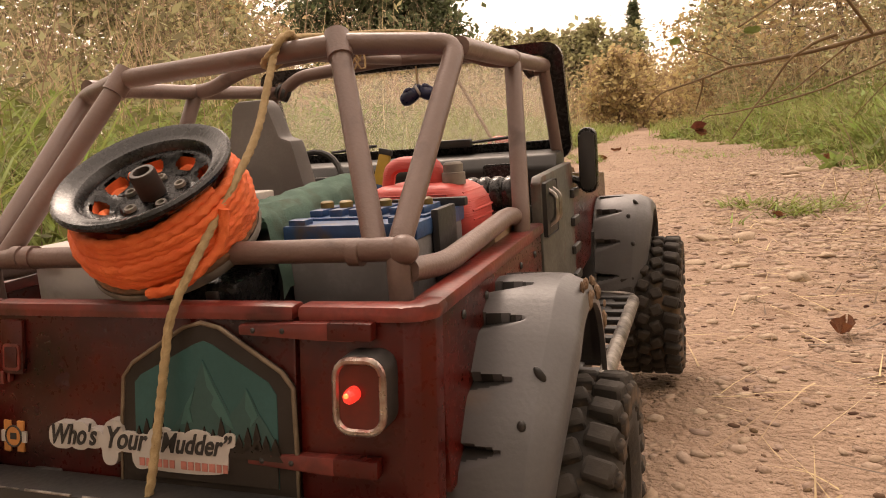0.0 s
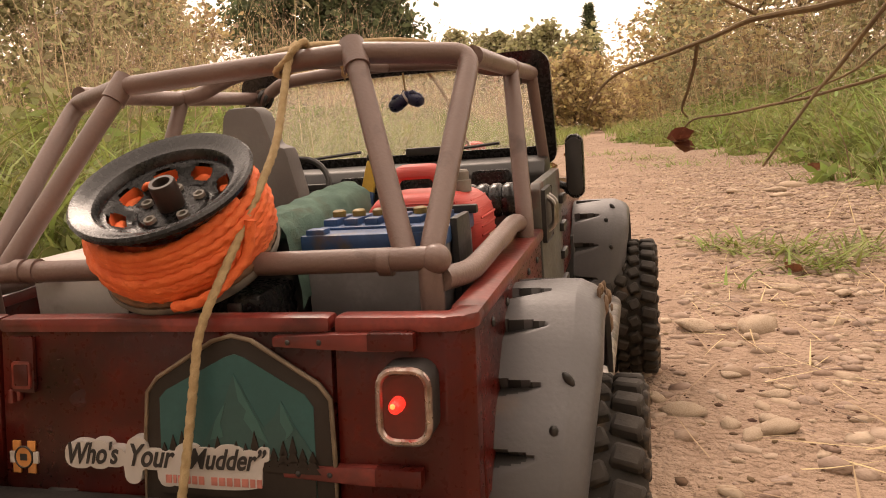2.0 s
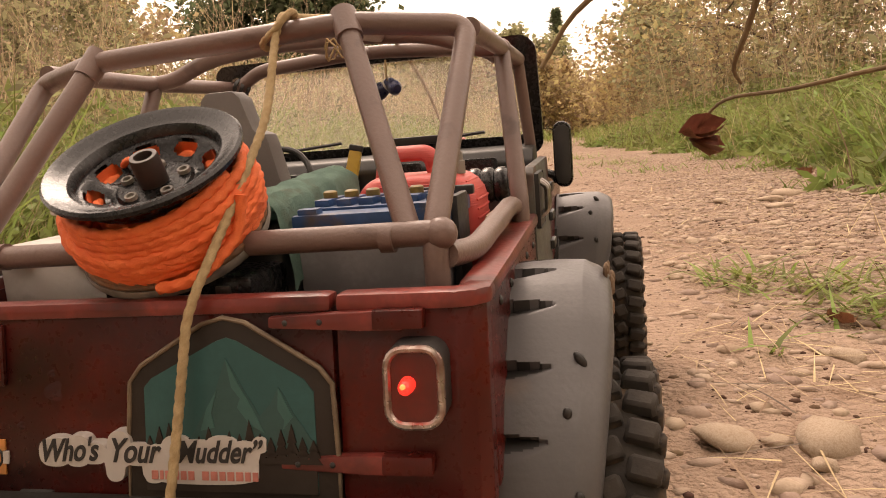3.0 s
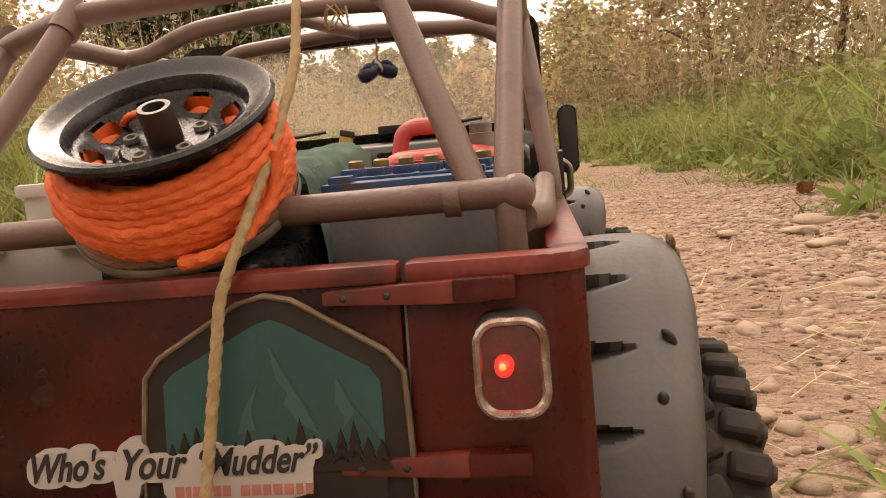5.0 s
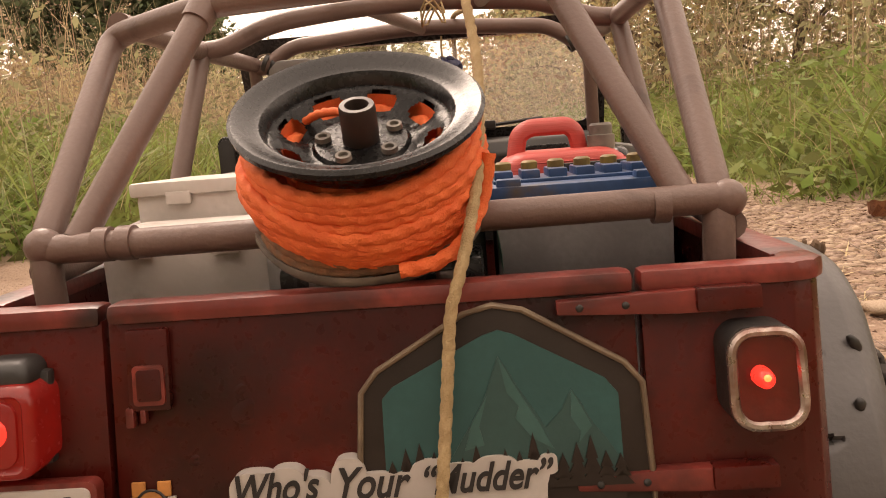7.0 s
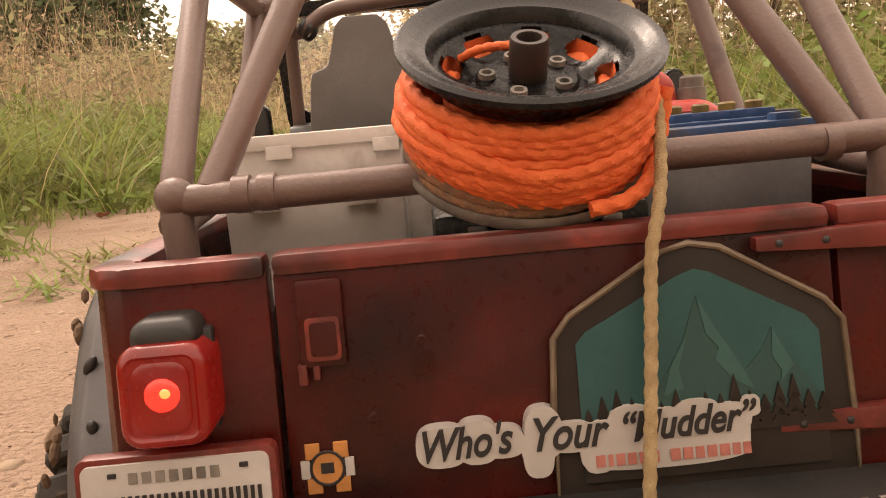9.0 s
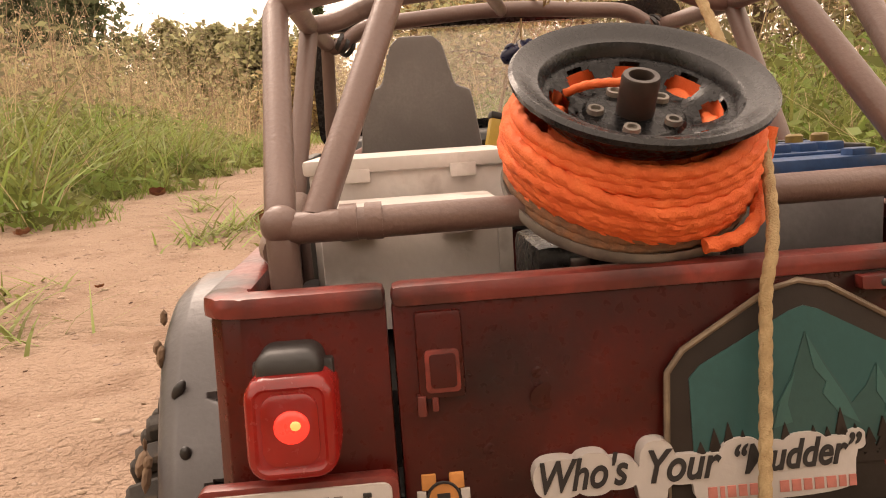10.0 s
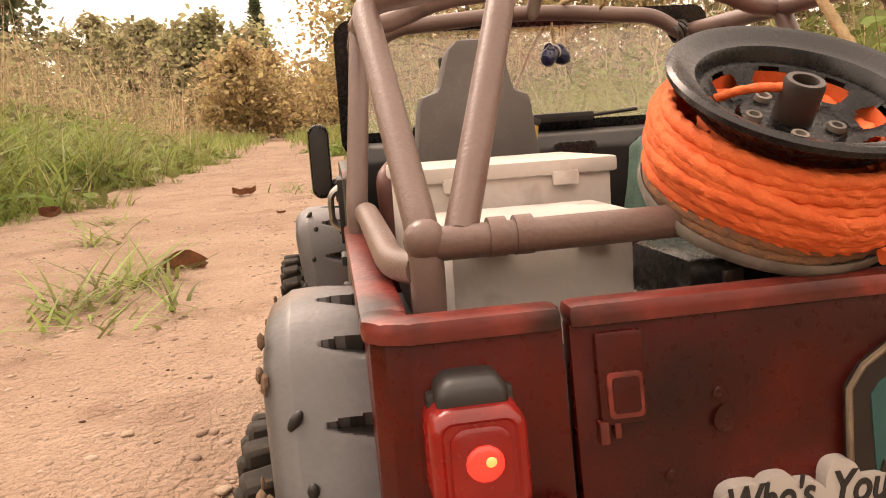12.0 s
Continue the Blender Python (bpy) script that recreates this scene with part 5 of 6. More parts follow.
# rolled green cloth over a dark tool bag
bag = cargo("tool_bag", "black tool bag in the truck bed", "bag")
bm = bmesh.new()
box(bm, 4, 27, 42, 118, 94.2, 160, 5, 3)
part("bag_body", bm, BLACK, bag)
towel = cargo("green_cloth", "crumpled green cloth draped over the tool bag", "cloth")
bm = bmesh.new()
cols = 22
grid = []
for i in range(30):
    y = 38 + i * 2.9
    row = []
    for j in range(cols):
        u = j / (cols - 1)
        a = math.pi * (0.02 + 0.96 * u)
        k = 1 + 0.10 * noise.noise((i * 0.35, j * 0.4, 2.0)) + 0.05 * noise.noise((i * 0.9, j * 0.8, 7.0))
        x, z = 16 - 13.6 * math.cos(a) * k, 160 + 11 * math.sin(a) * k + (i - 15) * 0.22
        if u < 0.12 or u > 0.80:
            drop = ((0.12 - u) / 0.12 if u < 0.12 else (u - 0.80) / 0.2)
            z -= drop * (22 + 10 * noise.noise((i * 0.22, j, 3)))
            x += (-1.5 if u < 0.12 else 2.5) * drop + 1.4 * noise.noise((i * 0.5, j * 0.3, 9.0))
        row.append(bm.verts.new((x, y + 2.2 * noise.noise((i * 0.3, j * 0.5, 5.0)), z)))
    grid.append(row)
for a, b in zip(grid, grid[1:]):
    for j in range(cols - 1):
        bm.faces.new((a[j], a[j + 1], b[j + 1], b[j]))
bmesh.ops.solidify(bm, geom=list(bm.faces), thickness=1.1)
part("cloth_sheet", bm, TOWEL, towel)

# black box under the spool
prop = cargo("black_case", "small black case propping the spool", "case")
bm = bmesh.new()
box(bm, -26, 26, 18, 52, 131.6, 146, 2.5, m=Matrix.Translation((0, 0, 0)))
part("case_body", bm, GLOSS, prop)
bm = bmesh.new()
for xx in (-18, 14):
    box(bm, xx, xx + 5, 17, 19, 137, 143, 0.6)
parts("case_catch", bm, STEEL, prop)

# ---- cord spool made from a toy wheel ----
spool = cargo("cord_spool", "toy wheel spool wound with bright orange cord", "spool")
axis = Vector((0.03, -0.50, 0.866)).normalized()
SPOOL = Matrix.Translation((-1.2, 12.8, 183.6)) @ axis.to_track_quat("Z", "Y").to_matrix().to_4x4()
R1 = 29.8
bm = bmesh.new()
lathe(bm, [(R1 - 1.2, -1.6), (R1, -0.8), (R1 + 0.3, 0.6), (R1 - 0.6, 1.4), (R1 - 2.4, 0.9), (R1 - 4.2, -0.6), (R1 - 6.6, -1.2), (R1 - 7.6, -2.6), (R1 - 8.4, -6.6), (R1 - 8.4, -8.4), (R1 - 4, -4.2)], 56, SPOOL, closed=True)
rim = part("upper_flange", bm, GLOSS, spool, "glossy black wheel rim")
bm = bmesh.new()
NA, NR = 200, 22
dish = []
for i in range(NR + 1):
    r = 4.0 + (R1 - 8.0 - 4.0) * i / NR
    h = -9.2 + (0.9 if r < 12 else 0) + 4.6 * min(max((r - 13.2) / 7.5, 0), 1) ** 1.5
    dish.append([bm.verts.new(SPOOL @ Vector((r * math.cos(2 * math.pi * j / NA), r * math.sin(2 * math.pi * j / NA), h + (0.5 * math.cos(8 * (2 * math.pi * j / NA - radians(30.5) - math.pi / 8)) if 13 < r < 20 else 0)))) for j in range(NA)])
for i in range(NR):
    r = 4.0 + (R1 - 12.0) * (i + 0.5) / NR
    for j in range(NA):
        off_ = ((360 * (j + 0.5) / NA - 30.5 + 22.5) % 45 - 22.5) / 57.3 * r
        if (abs(off_) / 4.3) ** 2.4 + (abs(r - 17.6) / 2.5) ** 2.4 > 1:
            k = (j + 1) % NA
            bm.faces.new((dish[i][j], dish[i][k], dish[i + 1][k], dish[i + 1][j]))
bmesh.ops.solidify(bm, geom=list(bm.faces), thickness=1.1)
part("wheel_disc", bm, GLOSS, rim, "dished black disc with oval windows")
bm = bmesh.new()
lathe(bm, [(4.5, -9), (4.4, 0.2), (4.1, 1), (2.9, 1), (2.7, 0.4), (2.7, -5), (0, -5)], 24, SPOOL)
part("hub_post", bm, HUBPOST, rim, "hollow brown hub post")
bm = bmesh.new()
for k in range(5):
    a = radians(72 * k + 30)
    lathe(bm, [(0, -8.0), (1.1, -8.0), (1.2, -7.1), (1.9, -7.1), (2.1, -8.8), (0, -8.8)], 14, SPOOL @ Matrix.Translation((9.3 * math.cos(a), 9.3 * math.sin(a), 0)))
parts("lug_nut", bm, HUBGREY, rim, "small dusty lug nut")
bm = bmesh.new()
lathe(bm, [(20, -29), (R1 - 1.5, -28), (R1, -27), (R1 + 0.4, -28.6), (R1 - 0.4, -30.4), (R1 - 3, -31), (12, -31.6), (12, -29)], 48, SPOOL, closed=True)
part("lower_flange", bm, HUBGREY, spool, "dusty grey lower flange")
bm = bmesh.new()
lathe(bm, [(19.5, -29), (19.5, -6)], 40, SPOOL)
part("drum", bm, ORANGE, spool)


def winding(turns, seed, r, spread=0.0, h0=-27.2, h1=-6.6, base=25.8, swell=3.0):
    rnd = random.Random(seed)
    out, n = [], 46
    ph = [rnd.uniform(0, 6.28) for _ in range(6)]
    for i in range(turns * n):
        t = i / (turns * n - 1)
        a = 2 * math.pi * i / n
        u = t * turns / max(turns, 1)
        h = h0 + (h1 - h0) * t + spread * math.sin(a + ph[0] + t * 4) + 0.5 * math.sin(2 * a + ph[1] + t * 9)
        rad = base + swell * math.sin(math.pi * min(max(u, 0.0), 1.0)) ** 0.6 + 0.45 * math.sin(a * 1.0 + ph[2] + t * 11) + 0.3 * math.sin(3 * a + ph[3])
        rad += 0.9 * noise.noise((math.cos(a) * 1.6 + seed, math.sin(a) * 1.6, t * turns * 0.9)) + 0.35 * noise.noise((a * 0.9, seed, t * 3))
        h += 0.8 * noise.noise((math.cos(a) * 1.3, math.sin(a) * 1.3 + seed, t * turns * 1.3))
        out.append(SPOOL @ Vector((rad * math.cos(a), rad * math.sin(a), h)))
    return out


bm = bmesh.new()
rope(bm, winding(10, 5, 1.7, 1.2), 1.9)
cords = part("orange_cord", bm, ORANGE, spool, "bright orange twisted cord")
bm = bmesh.new()
rope(bm, winding(5, 9, 1.7, 2.8, -22, -11.0, 26.9, 2.4), 1.95)
rope(bm, winding(2, 33, 1.7, 4.5, -17, -14.0, 27.4, 2.0), 1.85)
part("outer_cord", bm, ORANGE, cords)
bm = bmesh.new()
rope(bm, winding(2, 21, 1.7, 0.6, -27.6, -25.5, 27, 1.0), 1.6)
part("grimy_cord", bm, SMUDGED, cords, "grey soiled turn of cord")
bm = bmesh.new()
for k in range(8):
    a = radians(45 * k + 30.5)
    c, s = math.cos(a), math.sin(a)
    rope(bm, rounded([SPOOL @ Vector((17.6 * c - 3.6 * s, 17.6 * s + 3.6 * c, -11.4)), SPOOL @ Vector((18.4 * c, 18.4 * s, -10.6)), SPOOL @ Vector((17.6 * c + 3.6 * s, 17.6 * s - 3.6 * c, -11.4))], 3), 2.3)
rope(bm, rounded([SPOOL @ Vector(v) for v in ((-3.6, 2, -1.6), (-7, 4, -2.4), (-11, 7, -4.4), (-14.5, 9.5, -7.6))], 4), 1.15)
part("cord_behind_spokes", bm, ORANGE, cords)
bm = bmesh.new()
rope(bm, rounded([SPOOL @ Vector((30, -8, -10)), SPOOL @ Vector((28, -14, -20)), (21, 3, 150.5), (15, -0.5, 147.5), (8.5, -1.2, 146.8), (6.5, -1.3, 146.6)], 7), 1.9)
part("cord_tail", bm, ORANGE, cords, "loose orange cord end")

# ---- tan lashing rope over the cage ----
lash = cargo("lashing_rope", "tan cord tied over the roll cage", "rope")
bm = bmesh.new()
rope(bm, rounded([(-30, 156, 238), (-8, 118, 234), (22, 82, 230.5), (26, 63, 229), (25, 58.5, 222), (28.2, 37, 193), (26.6, 11, 168), (22.6, -1, 152), (20.4, -5, 145), (18, -6.8, 138), (15, -13, 110), (12, -18.5, 86), (6, -27, 60)], 10, 6), 1.5)
part("rope_rear", bm, CORD, lash)
bm = bmesh.new()
rope(bm, rounded([(26, 64, 228.5), (30, 90, 231), (42, 128, 235), (52, 156, 235.5), (30, 200, 237), (18, 240, 239.5), (17.5, 300, 222), (17, 390, 172)], 12, 6), 1.4)
part("rope_front", bm, CORD, lash)
bm = bmesh.new()
rope(bm, [(24 + 6.2 * math.cos(i * 0.35), 63.5 + 5.6 * math.sin(i * 0.35), 223.5 + 0.9 * math.sin(i * 0.8) + 5.4 * math.cos(i * 0.35)) for i in range(20)], 1.3)
sweep(bm, [(12 + 5 * math.cos(i * 0.7), 154 + 4.6 * math.sin(i * 0.7), 227 + 5 * math.sin(i * 1.3)) for i in range(18)], 0.5, 6)
parts("rope_knot", bm, CORD, lash)
hook = bmesh.new()
ball(hook, (20, 384, 178), (9, 5, 5))
part("rope_hook", hook, JUG, lash, "red hook at the rope end")

# navy toy gloves that swing from the cross bar
charm = cargo("hanging_charm", "pair of navy blue toy gloves on string", "charm")
for sx, m in ((-1, pose(-4.2, 0, -17, 0, 62, 10)), (1, pose(4.4, 1, -15.5, 0, -74, -15))):
    bm = bmesh.new()
    rings_ = []
    for k, (h, w, d_) in enumerate(((-7.5, 0.6, 0.6), (-7, 2.6, 2.3), (-5, 4.1, 3.6), (-1.5, 4.5, 3.9), (2, 4.0, 3.5), (4, 3.5, 3.2), (7, 3.9, 3.6), (7.4, 3.2, 2.9), (4.5, 2.8, 2.5))):
        rings_.append([bm.verts.new((w * math.cos(2 * math.pi * j / 18), d_ * math.sin(2 * math.pi * j / 18), h)) for j in range(18)])
    for p_, q_ in zip(rings_, rings_[1:]):
        for j in range(18):
            bm.faces.new((p_[j], p_[(j + 1) % 18], q_[(j + 1) % 18], q_[j]))
    bm.faces.new(rings_[0][::-1])
    bm.faces.new(rings_[-1])
    merged(bm, ball(bmesh.new(), (sx * 3.6, -1.2, -0.5), (1.7, 1.7, 3.0)))
    bmesh.ops.transform(bm, matrix=m, verts=bm.verts)
    glove = part("glove", bm, NAVY, charm)
    bm = bmesh.new()
    merged(bm, lathe(bmesh.new(), [(3.7, 4.6), (4.05, 5.0), (4.1, 5.8), (3.9, 6.2)], 16), m)
    part("glove_cuff", bm, VINYL, glove, "white cuff stripe")
bm = bmesh.new()
sweep(bm, [(0.6, 0, -14.5), (0, 0, -7), (0, 0, 0)], 0.6, 6)
part("charm_string", bm, CORD, charm)

# yellow marker with a blue band between the seats, brown toy arm, tan board
pen = cargo("yellow_tube", "yellow tube with blue band standing upright", "tube")
bm = bmesh.new()
box(bm, -4, 4, -3, 3, 0, 30, 1.4, taper=0.12)
part("tube_body", bm, YELLOW, pen)
bm = bmesh.new()
box(bm, -4.15, 4.15, -3.15, 3.15, 2, 12, 1.3)
part("tube_band", bm, BLUE, pen)
bm = bmesh.new()
box(bm, -3.9, 3.9, -2.9, 2.9, 29.5, 33, 0.8)
part("tube_cap", bm, BLACK, pen)
figure = bmesh.new()
sweep(figure, rounded([(-80, 188, 128), (-82, 190, 160), (-76, 205, 164), (-66, 214, 168)], 8), [4.2] * 14, 10)
ball(figure, (-64, 215, 169), (5, 4, 4))
doll = part("toy_doll", figure, SKIN)
tagged(doll, "brown red plastic toy doll behind the wheel", "doll")
CARGO.append(doll)
board = cargo("tan_board", "bare tan board beside the red jug", "board")
bm = bmesh.new()
box(bm, 86, 92.5, 100, 146, 120, 151, 0.8)
part("board_plank", bm, TAN, board)
speaker = cargo("black_roller", "black ribbed roller behind the jug", "roller")
bm = bmesh.new()
for k in range(4):
    lathe(bm, [(0, 0), (8, 0), (9, 1.5), (9, 4.5), (8, 6), (0, 6)], 20, pose(64 + k * 6.4, 156, 158, 0, 90, 0))
part("roller_ring", bm, GLOSS, speaker)
bm = bmesh.new()
box(bm, 50, 94, 150, 166, 94.2, 152, 2)
part("roller_base", bm, BLACK, speaker)

# ---- overhanging branch with a dead leaf ----
branch = thing("overhanging_branch", "bare ochre branch with twigs over the trail", "branch")
branch.matrix_basis = pose(0.0, 0.022, 0.005, 0, 0, -1.6)


def limb(name, pts, r0, r1, parent, material=TWIGBARK):
    path = rounded(pts, 0.02, 4)
    bm = bmesh.new()
    n = len(path)
    sweep(bm, [p + Vector((noise.noise(p * 40), noise.noise(p * 40 + Vector((9, 0, 0))), noise.noise(p * 40 + Vector((0, 9, 0))))) * 0.0022 for p in path], [r0 + (r1 - r0) * i / (n - 1) for i in range(n)], 8)
    return part(name, bm, material, parent, unit=1)


limb("main_limb", [(0.75, 0.80, 0.36), (0.45, 0.82, 0.29), (0.283, 0.84, 0.257), (0.219, 0.84, 0.248), (0.187, 0.84, 0.248), (0.15, 0.85, 0.236), (0.092, 0.86, 0.220), (0.075, 0.86, 0.198)], 0.0032, 0.0008, branch)
limb("side_limb", [(0.30, 0.80, 0.27), (0.274, 0.80, 0.262), (0.247, 0.78, 0.248), (0.230, 0.80, 0.217), (0.207, 0.80, 0.191), (0.184, 0.80, 0.155)], 0.002, 0.0008, branch)
limb("side_limb", [(0.34, 0.83, 0.27), (0.30, 0.78, 0.32), (0.24, 0.72, 0.31), (0.19, 0.70, 0.28)], 0.002, 0.001, branch)
limb("twig", [(0.15, 0.85, 0.237), (0.146, 0.87, 0.215), (0.137, 0.88, 0.195), (0.142, 0.89, 0.188)], 0.0014, 0.0006, branch)
limb("twig", [(0.184, 0.84, 0.249), (0.159, 0.84, 0.264), (0.129, 0.84, 0.275)], 0.0012, 0.0005, branch)
limb("twig", [(0.42, 1.0, 0.26), (0.318, 1.0, 0.217), (0.257, 1.0, 0.201), (0.19, 1.01, 0.189), (0.149, 1.02, 0.188), (0.136, 1.03, 0.172)], 0.0016, 0.0008, branch)
limb("twig", [(0.36, 0.98, 0.29), (0.27, 0.99, 0.215), (0.22, 1.0, 0.196)], 0.0013, 0.0008, branch)
limb("twig", [(0.40, 0.83, 0.285), (0.37, 0.86, 0.22), (0.33, 0.9, 0.17)], 0.0016, 0.0006, branch)
limb("limb_base", [(1.1, 0.85, 0.06), (0.95, 0.82, 0.25), (0.75, 0.80, 0.36)], 0.007, 0.0033, branch)
limb("twig", [(0.8, 0.95, 0.33), (0.6, 0.98, 0.30), (0.42, 1.0, 0.26)], 0.003, 0.0016, branch)
limb("twig", [(0.8, 0.80, 0.35), (0.8, 0.95, 0.33)], 0.003, 0.003, branch)
dead = fallen_leaf(0.134, 1.03, 0.021, 20, 1.1, 70, 0.169, "dead_leaf", "crumpled brown leaf hanging from the branch")
dead.parent = branch
del dead["category"]
other = fallen_leaf(0.132, 1.029, 0.018, 75, 1.2, 110, 0.167, "dead_leaf", "crumpled brown leaf hanging from the branch")
other.parent = branch
del other["category"]
for x, y, z, s in ((0.118, 0.84, 0.283, 0.02), (0.21, 0.83, 0.285, 0.022)):
    lf = fallen_leaf(x, y, s, 50 * x * 100, 0.4, 40, z, "twig_leaf", "small green leaf")
    lf.data.materials[0] = HERB
    lf.parent = branch
    del lf["category"]


# ---- shrubs and trees ----
def tree(name, x, y, height, spread, n_leaf, size, leaf_mat, label, seed, trunk=0.05, category="tree", base=0.25, lobes=14, thin=1.0):
    rnd = random.Random(seed)
    ob = thing(name, label, category)
    bm = bmesh.new()
    z0 = float(relief(np.array(x), np.array(y))) - 0.05
    top = Vector((x + rnd.uniform(-0.1, 0.1) * height, y, z0 + height * 0.86))
    spine = [Vector((x, y, z0)).lerp(top, k / 5) + Vector((rnd.uniform(-1, 1), rnd.uniform(-1, 1), 0)) * 0.02 * height for k in range(6)]
    sweep(bm, spine, [trunk * (1 - 0.85 * k / 5) for k in range(6)], 7)
    tips = []
    for k in range(lobes):
        u = base + (0.98 - base) * (k + rnd.random()) / lobes
        p = Vector((x, y, z0)).lerp(top, u)
        a = k * 2.4 + rnd.uniform(-0.4, 0.4)
        reach = spread * (0.35 + 0.65 * math.sin(math.pi * min(1, (u - base) / (1.02 - base) * 0.8 + 0.2))) * rnd.uniform(0.6, 1.15)
        e = p + Vector((math.cos(a) * reach, math.sin(a) * reach, rnd.uniform(0.05, 0.3) * height * 0.5))
        mid = p.lerp(e, 0.5) + Vector((0, 0, 0.04 * height))
        sweep(bm, [p, mid, e], [trunk * 0.35, trunk * 0.2, trunk * 0.06], 5)
        tips += [(p.lerp(e, 0.6), reach * 0.30), (e, reach * 0.36), (p.lerp(e, 0.85) + Vector((rnd.uniform(-1, 1), rnd.uniform(-1, 1), rnd.uniform(-0.4, 0.8))) * reach * 0.35, reach * 0.3)]
    part("trunk", bm, BARK, ob, unit=1)
    c = np.array([t[0][:] for t in tips])
    w = np.array([t[1] for t in tips])
    i = RNG.integers(0, len(c), n_leaf)
    at = c[i] + RNG.normal(size=(n_leaf, 3)) * w[i][:, None] * np.array([0.75, 0.75, 0.6]) * thin
    at[:, 2] = np.maximum(at[:, 2], z0 + 0.05)
    v, f = leaves(at, U(0.6, 1.4, n_leaf) * size, 0.4, 0.6)
    mesh_arrays("crown", v, f, leaf_mat, "", "", parent=ob)
    return ob


def pine(x, y, height, spread, label, seed):
    rnd = random.Random(seed)
    ob = thing("pine_tree", label, "pine tree")
    bm = bmesh.new()
    sweep(bm, [(x, y, 0), (x, y, height)], [0.12, 0.02], 7)
    part("trunk", bm, BARK, ob, unit=1)
    at = []
    for k in range(22):
        u = 0.2 + 0.8 * k / 21
        for j in range(7):
            a = j * 0.9 + k * 1.3
            L = spread * (1.05 - u) * rnd.uniform(0.7, 1.1)
            at += [(x + math.cos(a) * L * s, y + math.sin(a) * L * s, height * u - 0.15 * L * s) for s in np.linspace(0.1, 1, 14)]
    at = np.repeat(np.array(at), 3, 0)
    at += RNG.normal(size=at.shape) * 0.05
    v, f = leaves(at, U(0.12, 0.3, len(at)), 0.5, 0.2)
    mesh_arrays("crown", v, f, DARKLEAF, "", "", parent=ob)


def polar(bearing, dist):
    """A place by its bearing (degrees to the left of straight ahead) and distance from the trail's start."""
    bearing -= 1.0
    return 0.1 - dist * math.sin(radians(bearing)), dist * math.cos(radians(bearing))


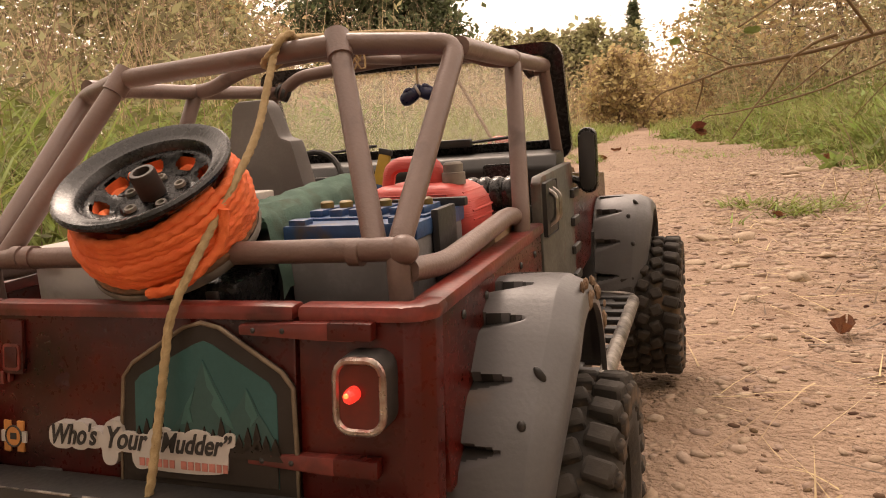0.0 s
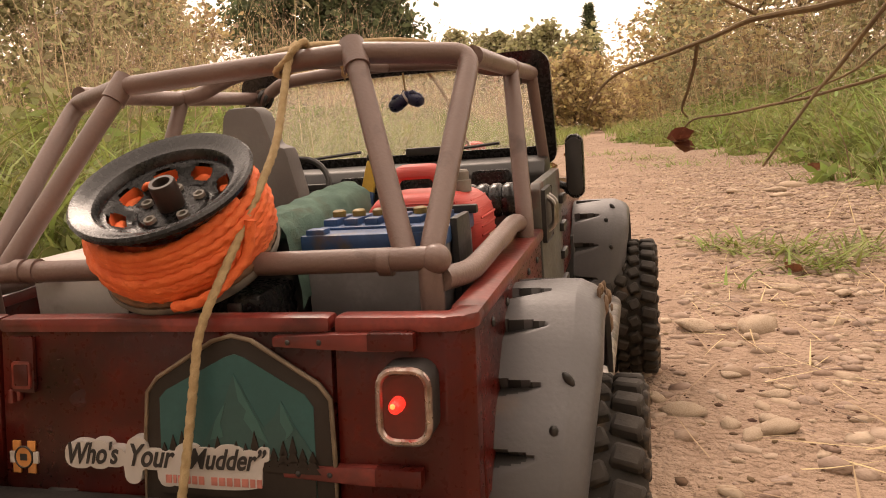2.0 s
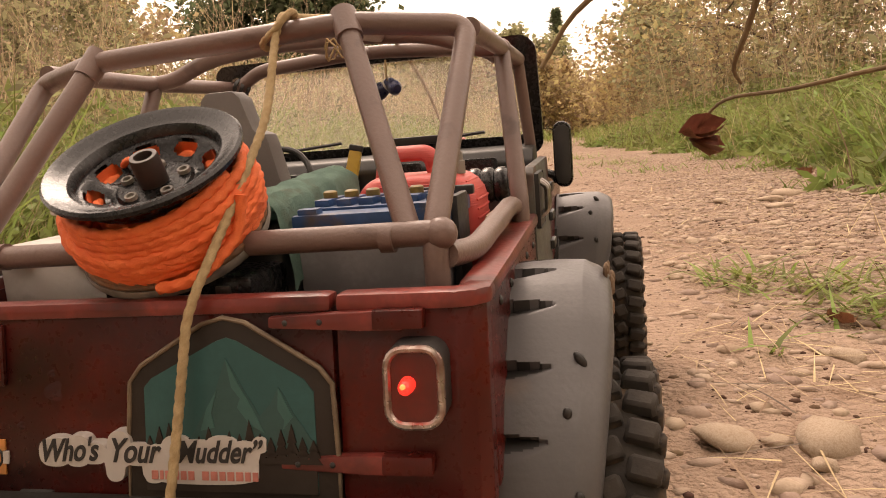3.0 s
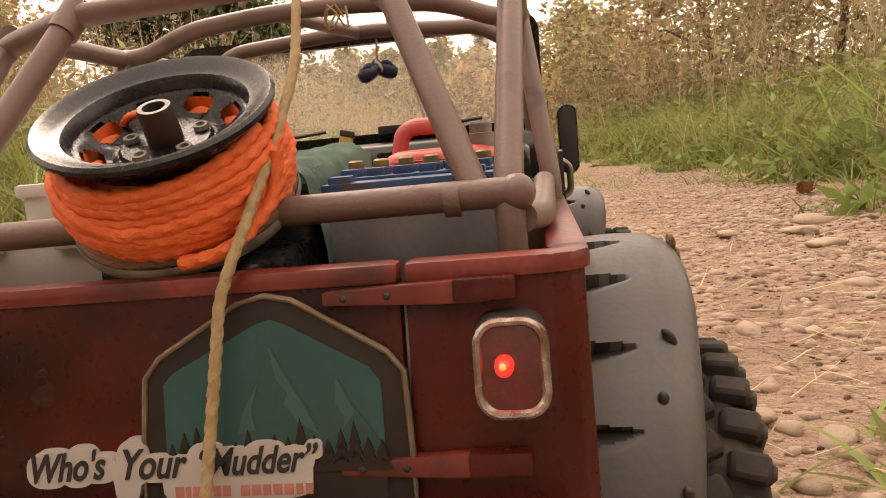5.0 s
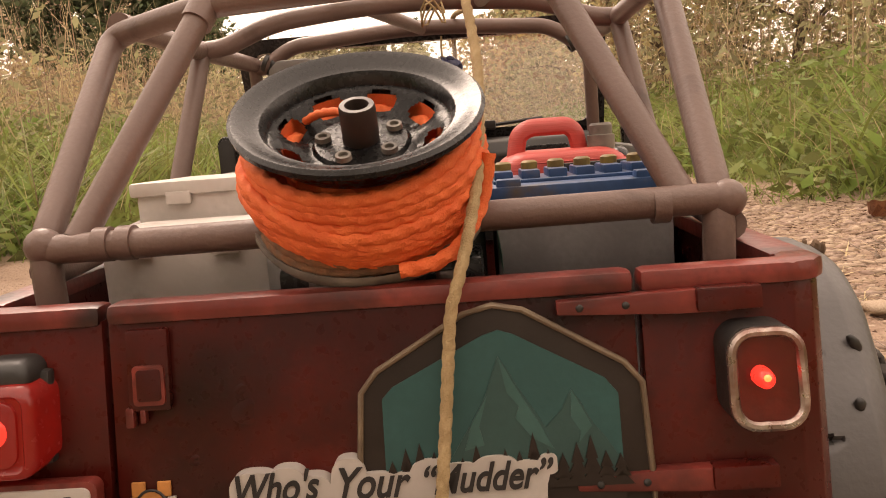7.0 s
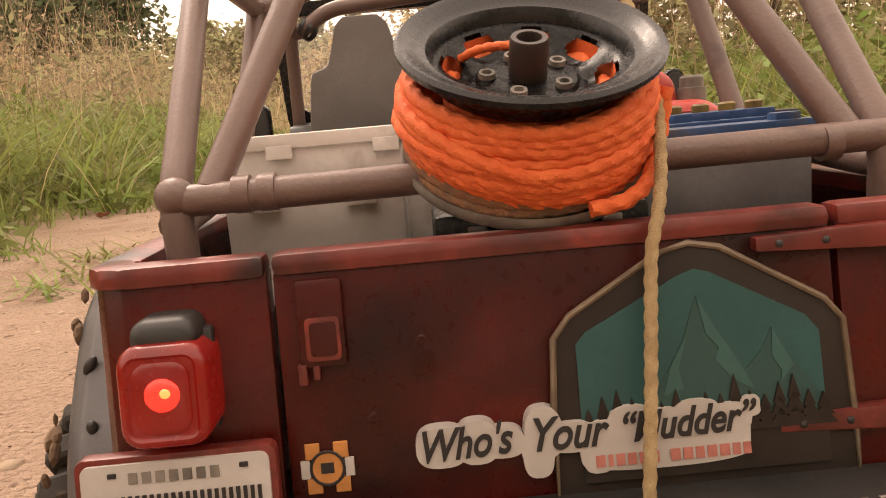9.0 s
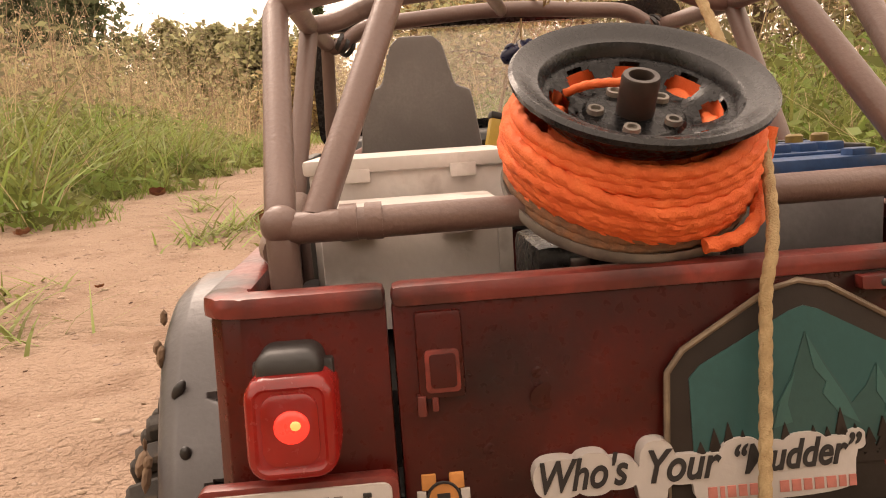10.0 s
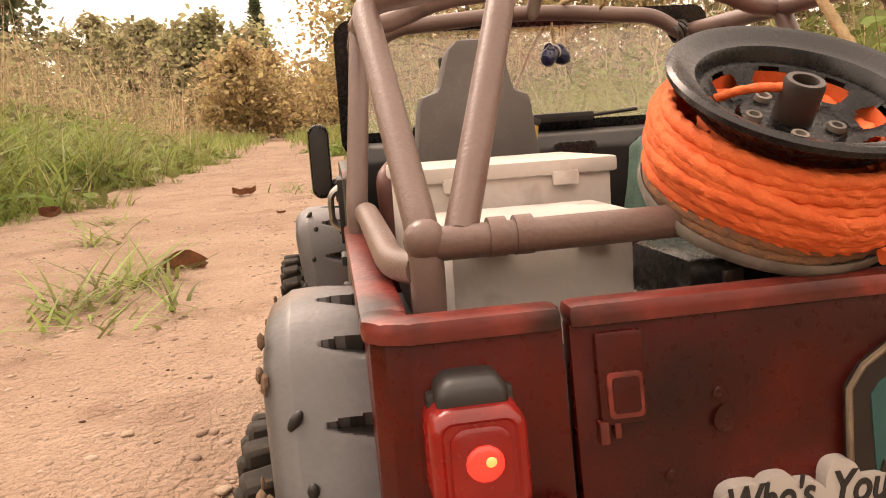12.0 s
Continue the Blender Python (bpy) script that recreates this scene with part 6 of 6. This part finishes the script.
for b, d, h, s, nl, sz, m_, lb, nm in (
        (25.5, 16.5, 4.4, 1.6, 17000, 0.16, DARKLEAF, "broad dark green tree behind the weeds", "broadleaf_tree"),
        (21.0, 17.5, 3.9, 1.1, 8000, 0.15, DARKLEAF, "dark green tree behind the weeds", "broadleaf_tree"),
        (33.0, 22, 2.0, 1.6, 5000, 0.14, OLIVE, "olive green tree behind the weeds", "broadleaf_tree"),
        (14.0, 27, 3.6, 1.5, 9000, 0.19, OLIVE, "olive tree at the end of the meadow", "broadleaf_tree"),
        (11.3, 25, 3.4, 1.4, 9000, 0.18, OLIVE, "thin olive tree at the end of the meadow", "broadleaf_tree"),
        (8.6, 24, 3.2, 1.4, 9000, 0.18, OLIVE, "rounded olive tree near the bend", "broadleaf_tree"),
        (6.6, 19, 1.9, 1.1, 6000, 0.12, AUTUMN, "yellowing shrub near the trail bend", "shrub"),
        (4.6, 24, 1.5, 1.0, 5000, 0.13, AUTUMN, "yellow shrub at the trail bend", "shrub"),
        (3.0, 30, 1.6, 1.4, 5000, 0.16, OLIVE, "low green shrub at the trail bend", "shrub"),
        (0.8, 26, 2.1, 1.4, 6000, 0.15, AUTUMN, "amber shrub beside the trail", "shrub"),
        (-0.8, 17, 1.9, 1.1, 6000, 0.11, AUTUMN, "amber shrub on the verge", "shrub"),
        (-2.6, 12, 2.0, 0.9, 9000, 0.08, AUTUMN, "dry amber shrub on the verge", "shrub"),
        (-5.5, 9.5, 2.1, 0.9, 5500, 0.07, OLIVE, "tangled olive shrub on the verge", "shrub"),
        (-9.5, 8.0, 2.2, 0.9, 5500, 0.06, AUTUMN, "tangled dry shrub on the verge", "shrub"),
        (-15, 7.0, 2.2, 1.0, 5500, 0.06, OLIVE, "tangled olive shrub on the verge", "shrub"),
        (-22, 7.0, 2.3, 1.1, 5500, 0.06, AUTUMN, "dry brown shrub on the verge", "shrub"),
        (38, 10.5, 2.4, 1.3, 17000, 0.08, AUTUMN, "tall dry shrub in the weeds", "shrub"),
        (43, 8.5, 2.5, 1.2, 17000, 0.07, OLIVE, "tall olive shrub in the weeds", "shrub"),
        (19, 13, 1.2, 0.9, 5000, 0.09, OLIVE, "low olive shrub in the meadow", "shrub"),
        (27, 10, 1.1, 0.8, 5000, 0.07, AUTUMN, "low dry shrub in the meadow", "shrub"),
        (55, 7.5, 2.5, 1.2, 15000, 0.07, OLIVE, "olive shrub in the weeds", "shrub"),
        # unseen growth behind the start, added to cut sky light on the tailgate
        (115, 3.4, 2.9, 1.3, 7000, 0.09, DARKLEAF, "unseen dark green shrub blocking sky behind the start", "shrub"),
        (150, 4.2, 4.2, 1.7, 8000, 0.11, DARKLEAF, "unseen tall dark green shrub blocking sky behind the start", "shrub"),
        (180, 5.0, 4.6, 1.9, 8000, 0.12, OLIVE, "unseen olive tree blocking sky behind the start", "broadleaf_tree"),
        (210, 4.2, 4.2, 1.7, 8000, 0.11, DARKLEAF, "unseen tall dark green shrub blocking sky behind the start", "shrub"),
        (245, 3.2, 2.9, 1.3, 7000, 0.09, OLIVE, "unseen tall olive shrub blocking sky behind the start", "shrub")):
    px_, py_ = polar(b, d)
    tree(nm, px_, py_, h, s, nl, sz, m_, lb, int(b * 10) + 500, 0.02 * h, "tree" if "tree" in nm else "shrub", 0.12 if nm == "shrub" else 0.2, 16)
pine(*polar(5.3, 34), 5.2, 1.5, "dark pine behind the shrubs", 2)
# woods all round the meadow
n = 70
cx, cy, ch = [], [], []
for k in range(n):
    a = 2 * math.pi * k / n + 0.03 * math.sin(k * 7)
    d = 48 + 10 * math.sin(k * 2.3)
    cx.append(d * math.sin(a)), cy.append(d * math.cos(a)), ch.append(2.6 + 1.3 * math.sin(k * 1.7) * math.sin(k * 0.6))
i = RNG.integers(0, n, 40000)
at = np.stack([np.array(cx)[i], np.array(cy)[i], np.array(ch)[i] * U(0.05, 1, 40000)], 1) + RNG.normal(size=(40000, 3)) * np.array([1.7, 1.7, 0.35])
at[:, 2] = np.abs(at[:, 2])
stuff("far_woods", leaves(at, U(0.25, 0.6, 40000), 0.3, 0.7), OLIVE, "far olive woods round the meadow", "woods")
# pale flowers in the weeds
at = scatter(90, -3, 2.6, 1, 8, 0.4, 2.2)
at[:, 2] += U(0.2, 0.7, 90)
at = np.repeat(at, 9, 0) + RNG.normal(size=(810, 3)) * 0.006
stuff("flowers", leaves(at, U(0.006, 0.012, 810), 0, 0.6), PETAL, "small white flowers in the weeds", "flowers")


# ---- what moves ----
def motions():
    ride = [(t, pose(*row)) for t, *row in TRUCK_PATH]
    walk(truck, ride)
    for ob in CARGO:
        if ob is charm:
            # the gloves swing on their string
            walk(ob, [(t, m @ pose(0.012, 0.236, 0.229, 6 * math.sin(4.1 * t), 16 * math.sin(6.3 * t), 40 * math.sin(1.7 * t))) for t, m in ride])
        elif ob is pen:
            walk(ob, [(t, m @ pose(-0.012, 0.215, 0.150, -8, 14, 10)) for t, m in ride])
        else:
            walk(ob, ride)
    ts, ys = [r[0] for r in TRUCK_PATH], [r[2] for r in TRUCK_PATH]
    for w, x, y in WHEELS:
        rows = []
        for i in range(49):
            t = i * 0.25
            rolled = float(np.interp(t, ts, ys)) / 0.0505
            rows.append((t, pose(x * MM, y * MM, 0.0505, -math.degrees(rolled), 0, 0)))
        walk(w, rows)


motions()
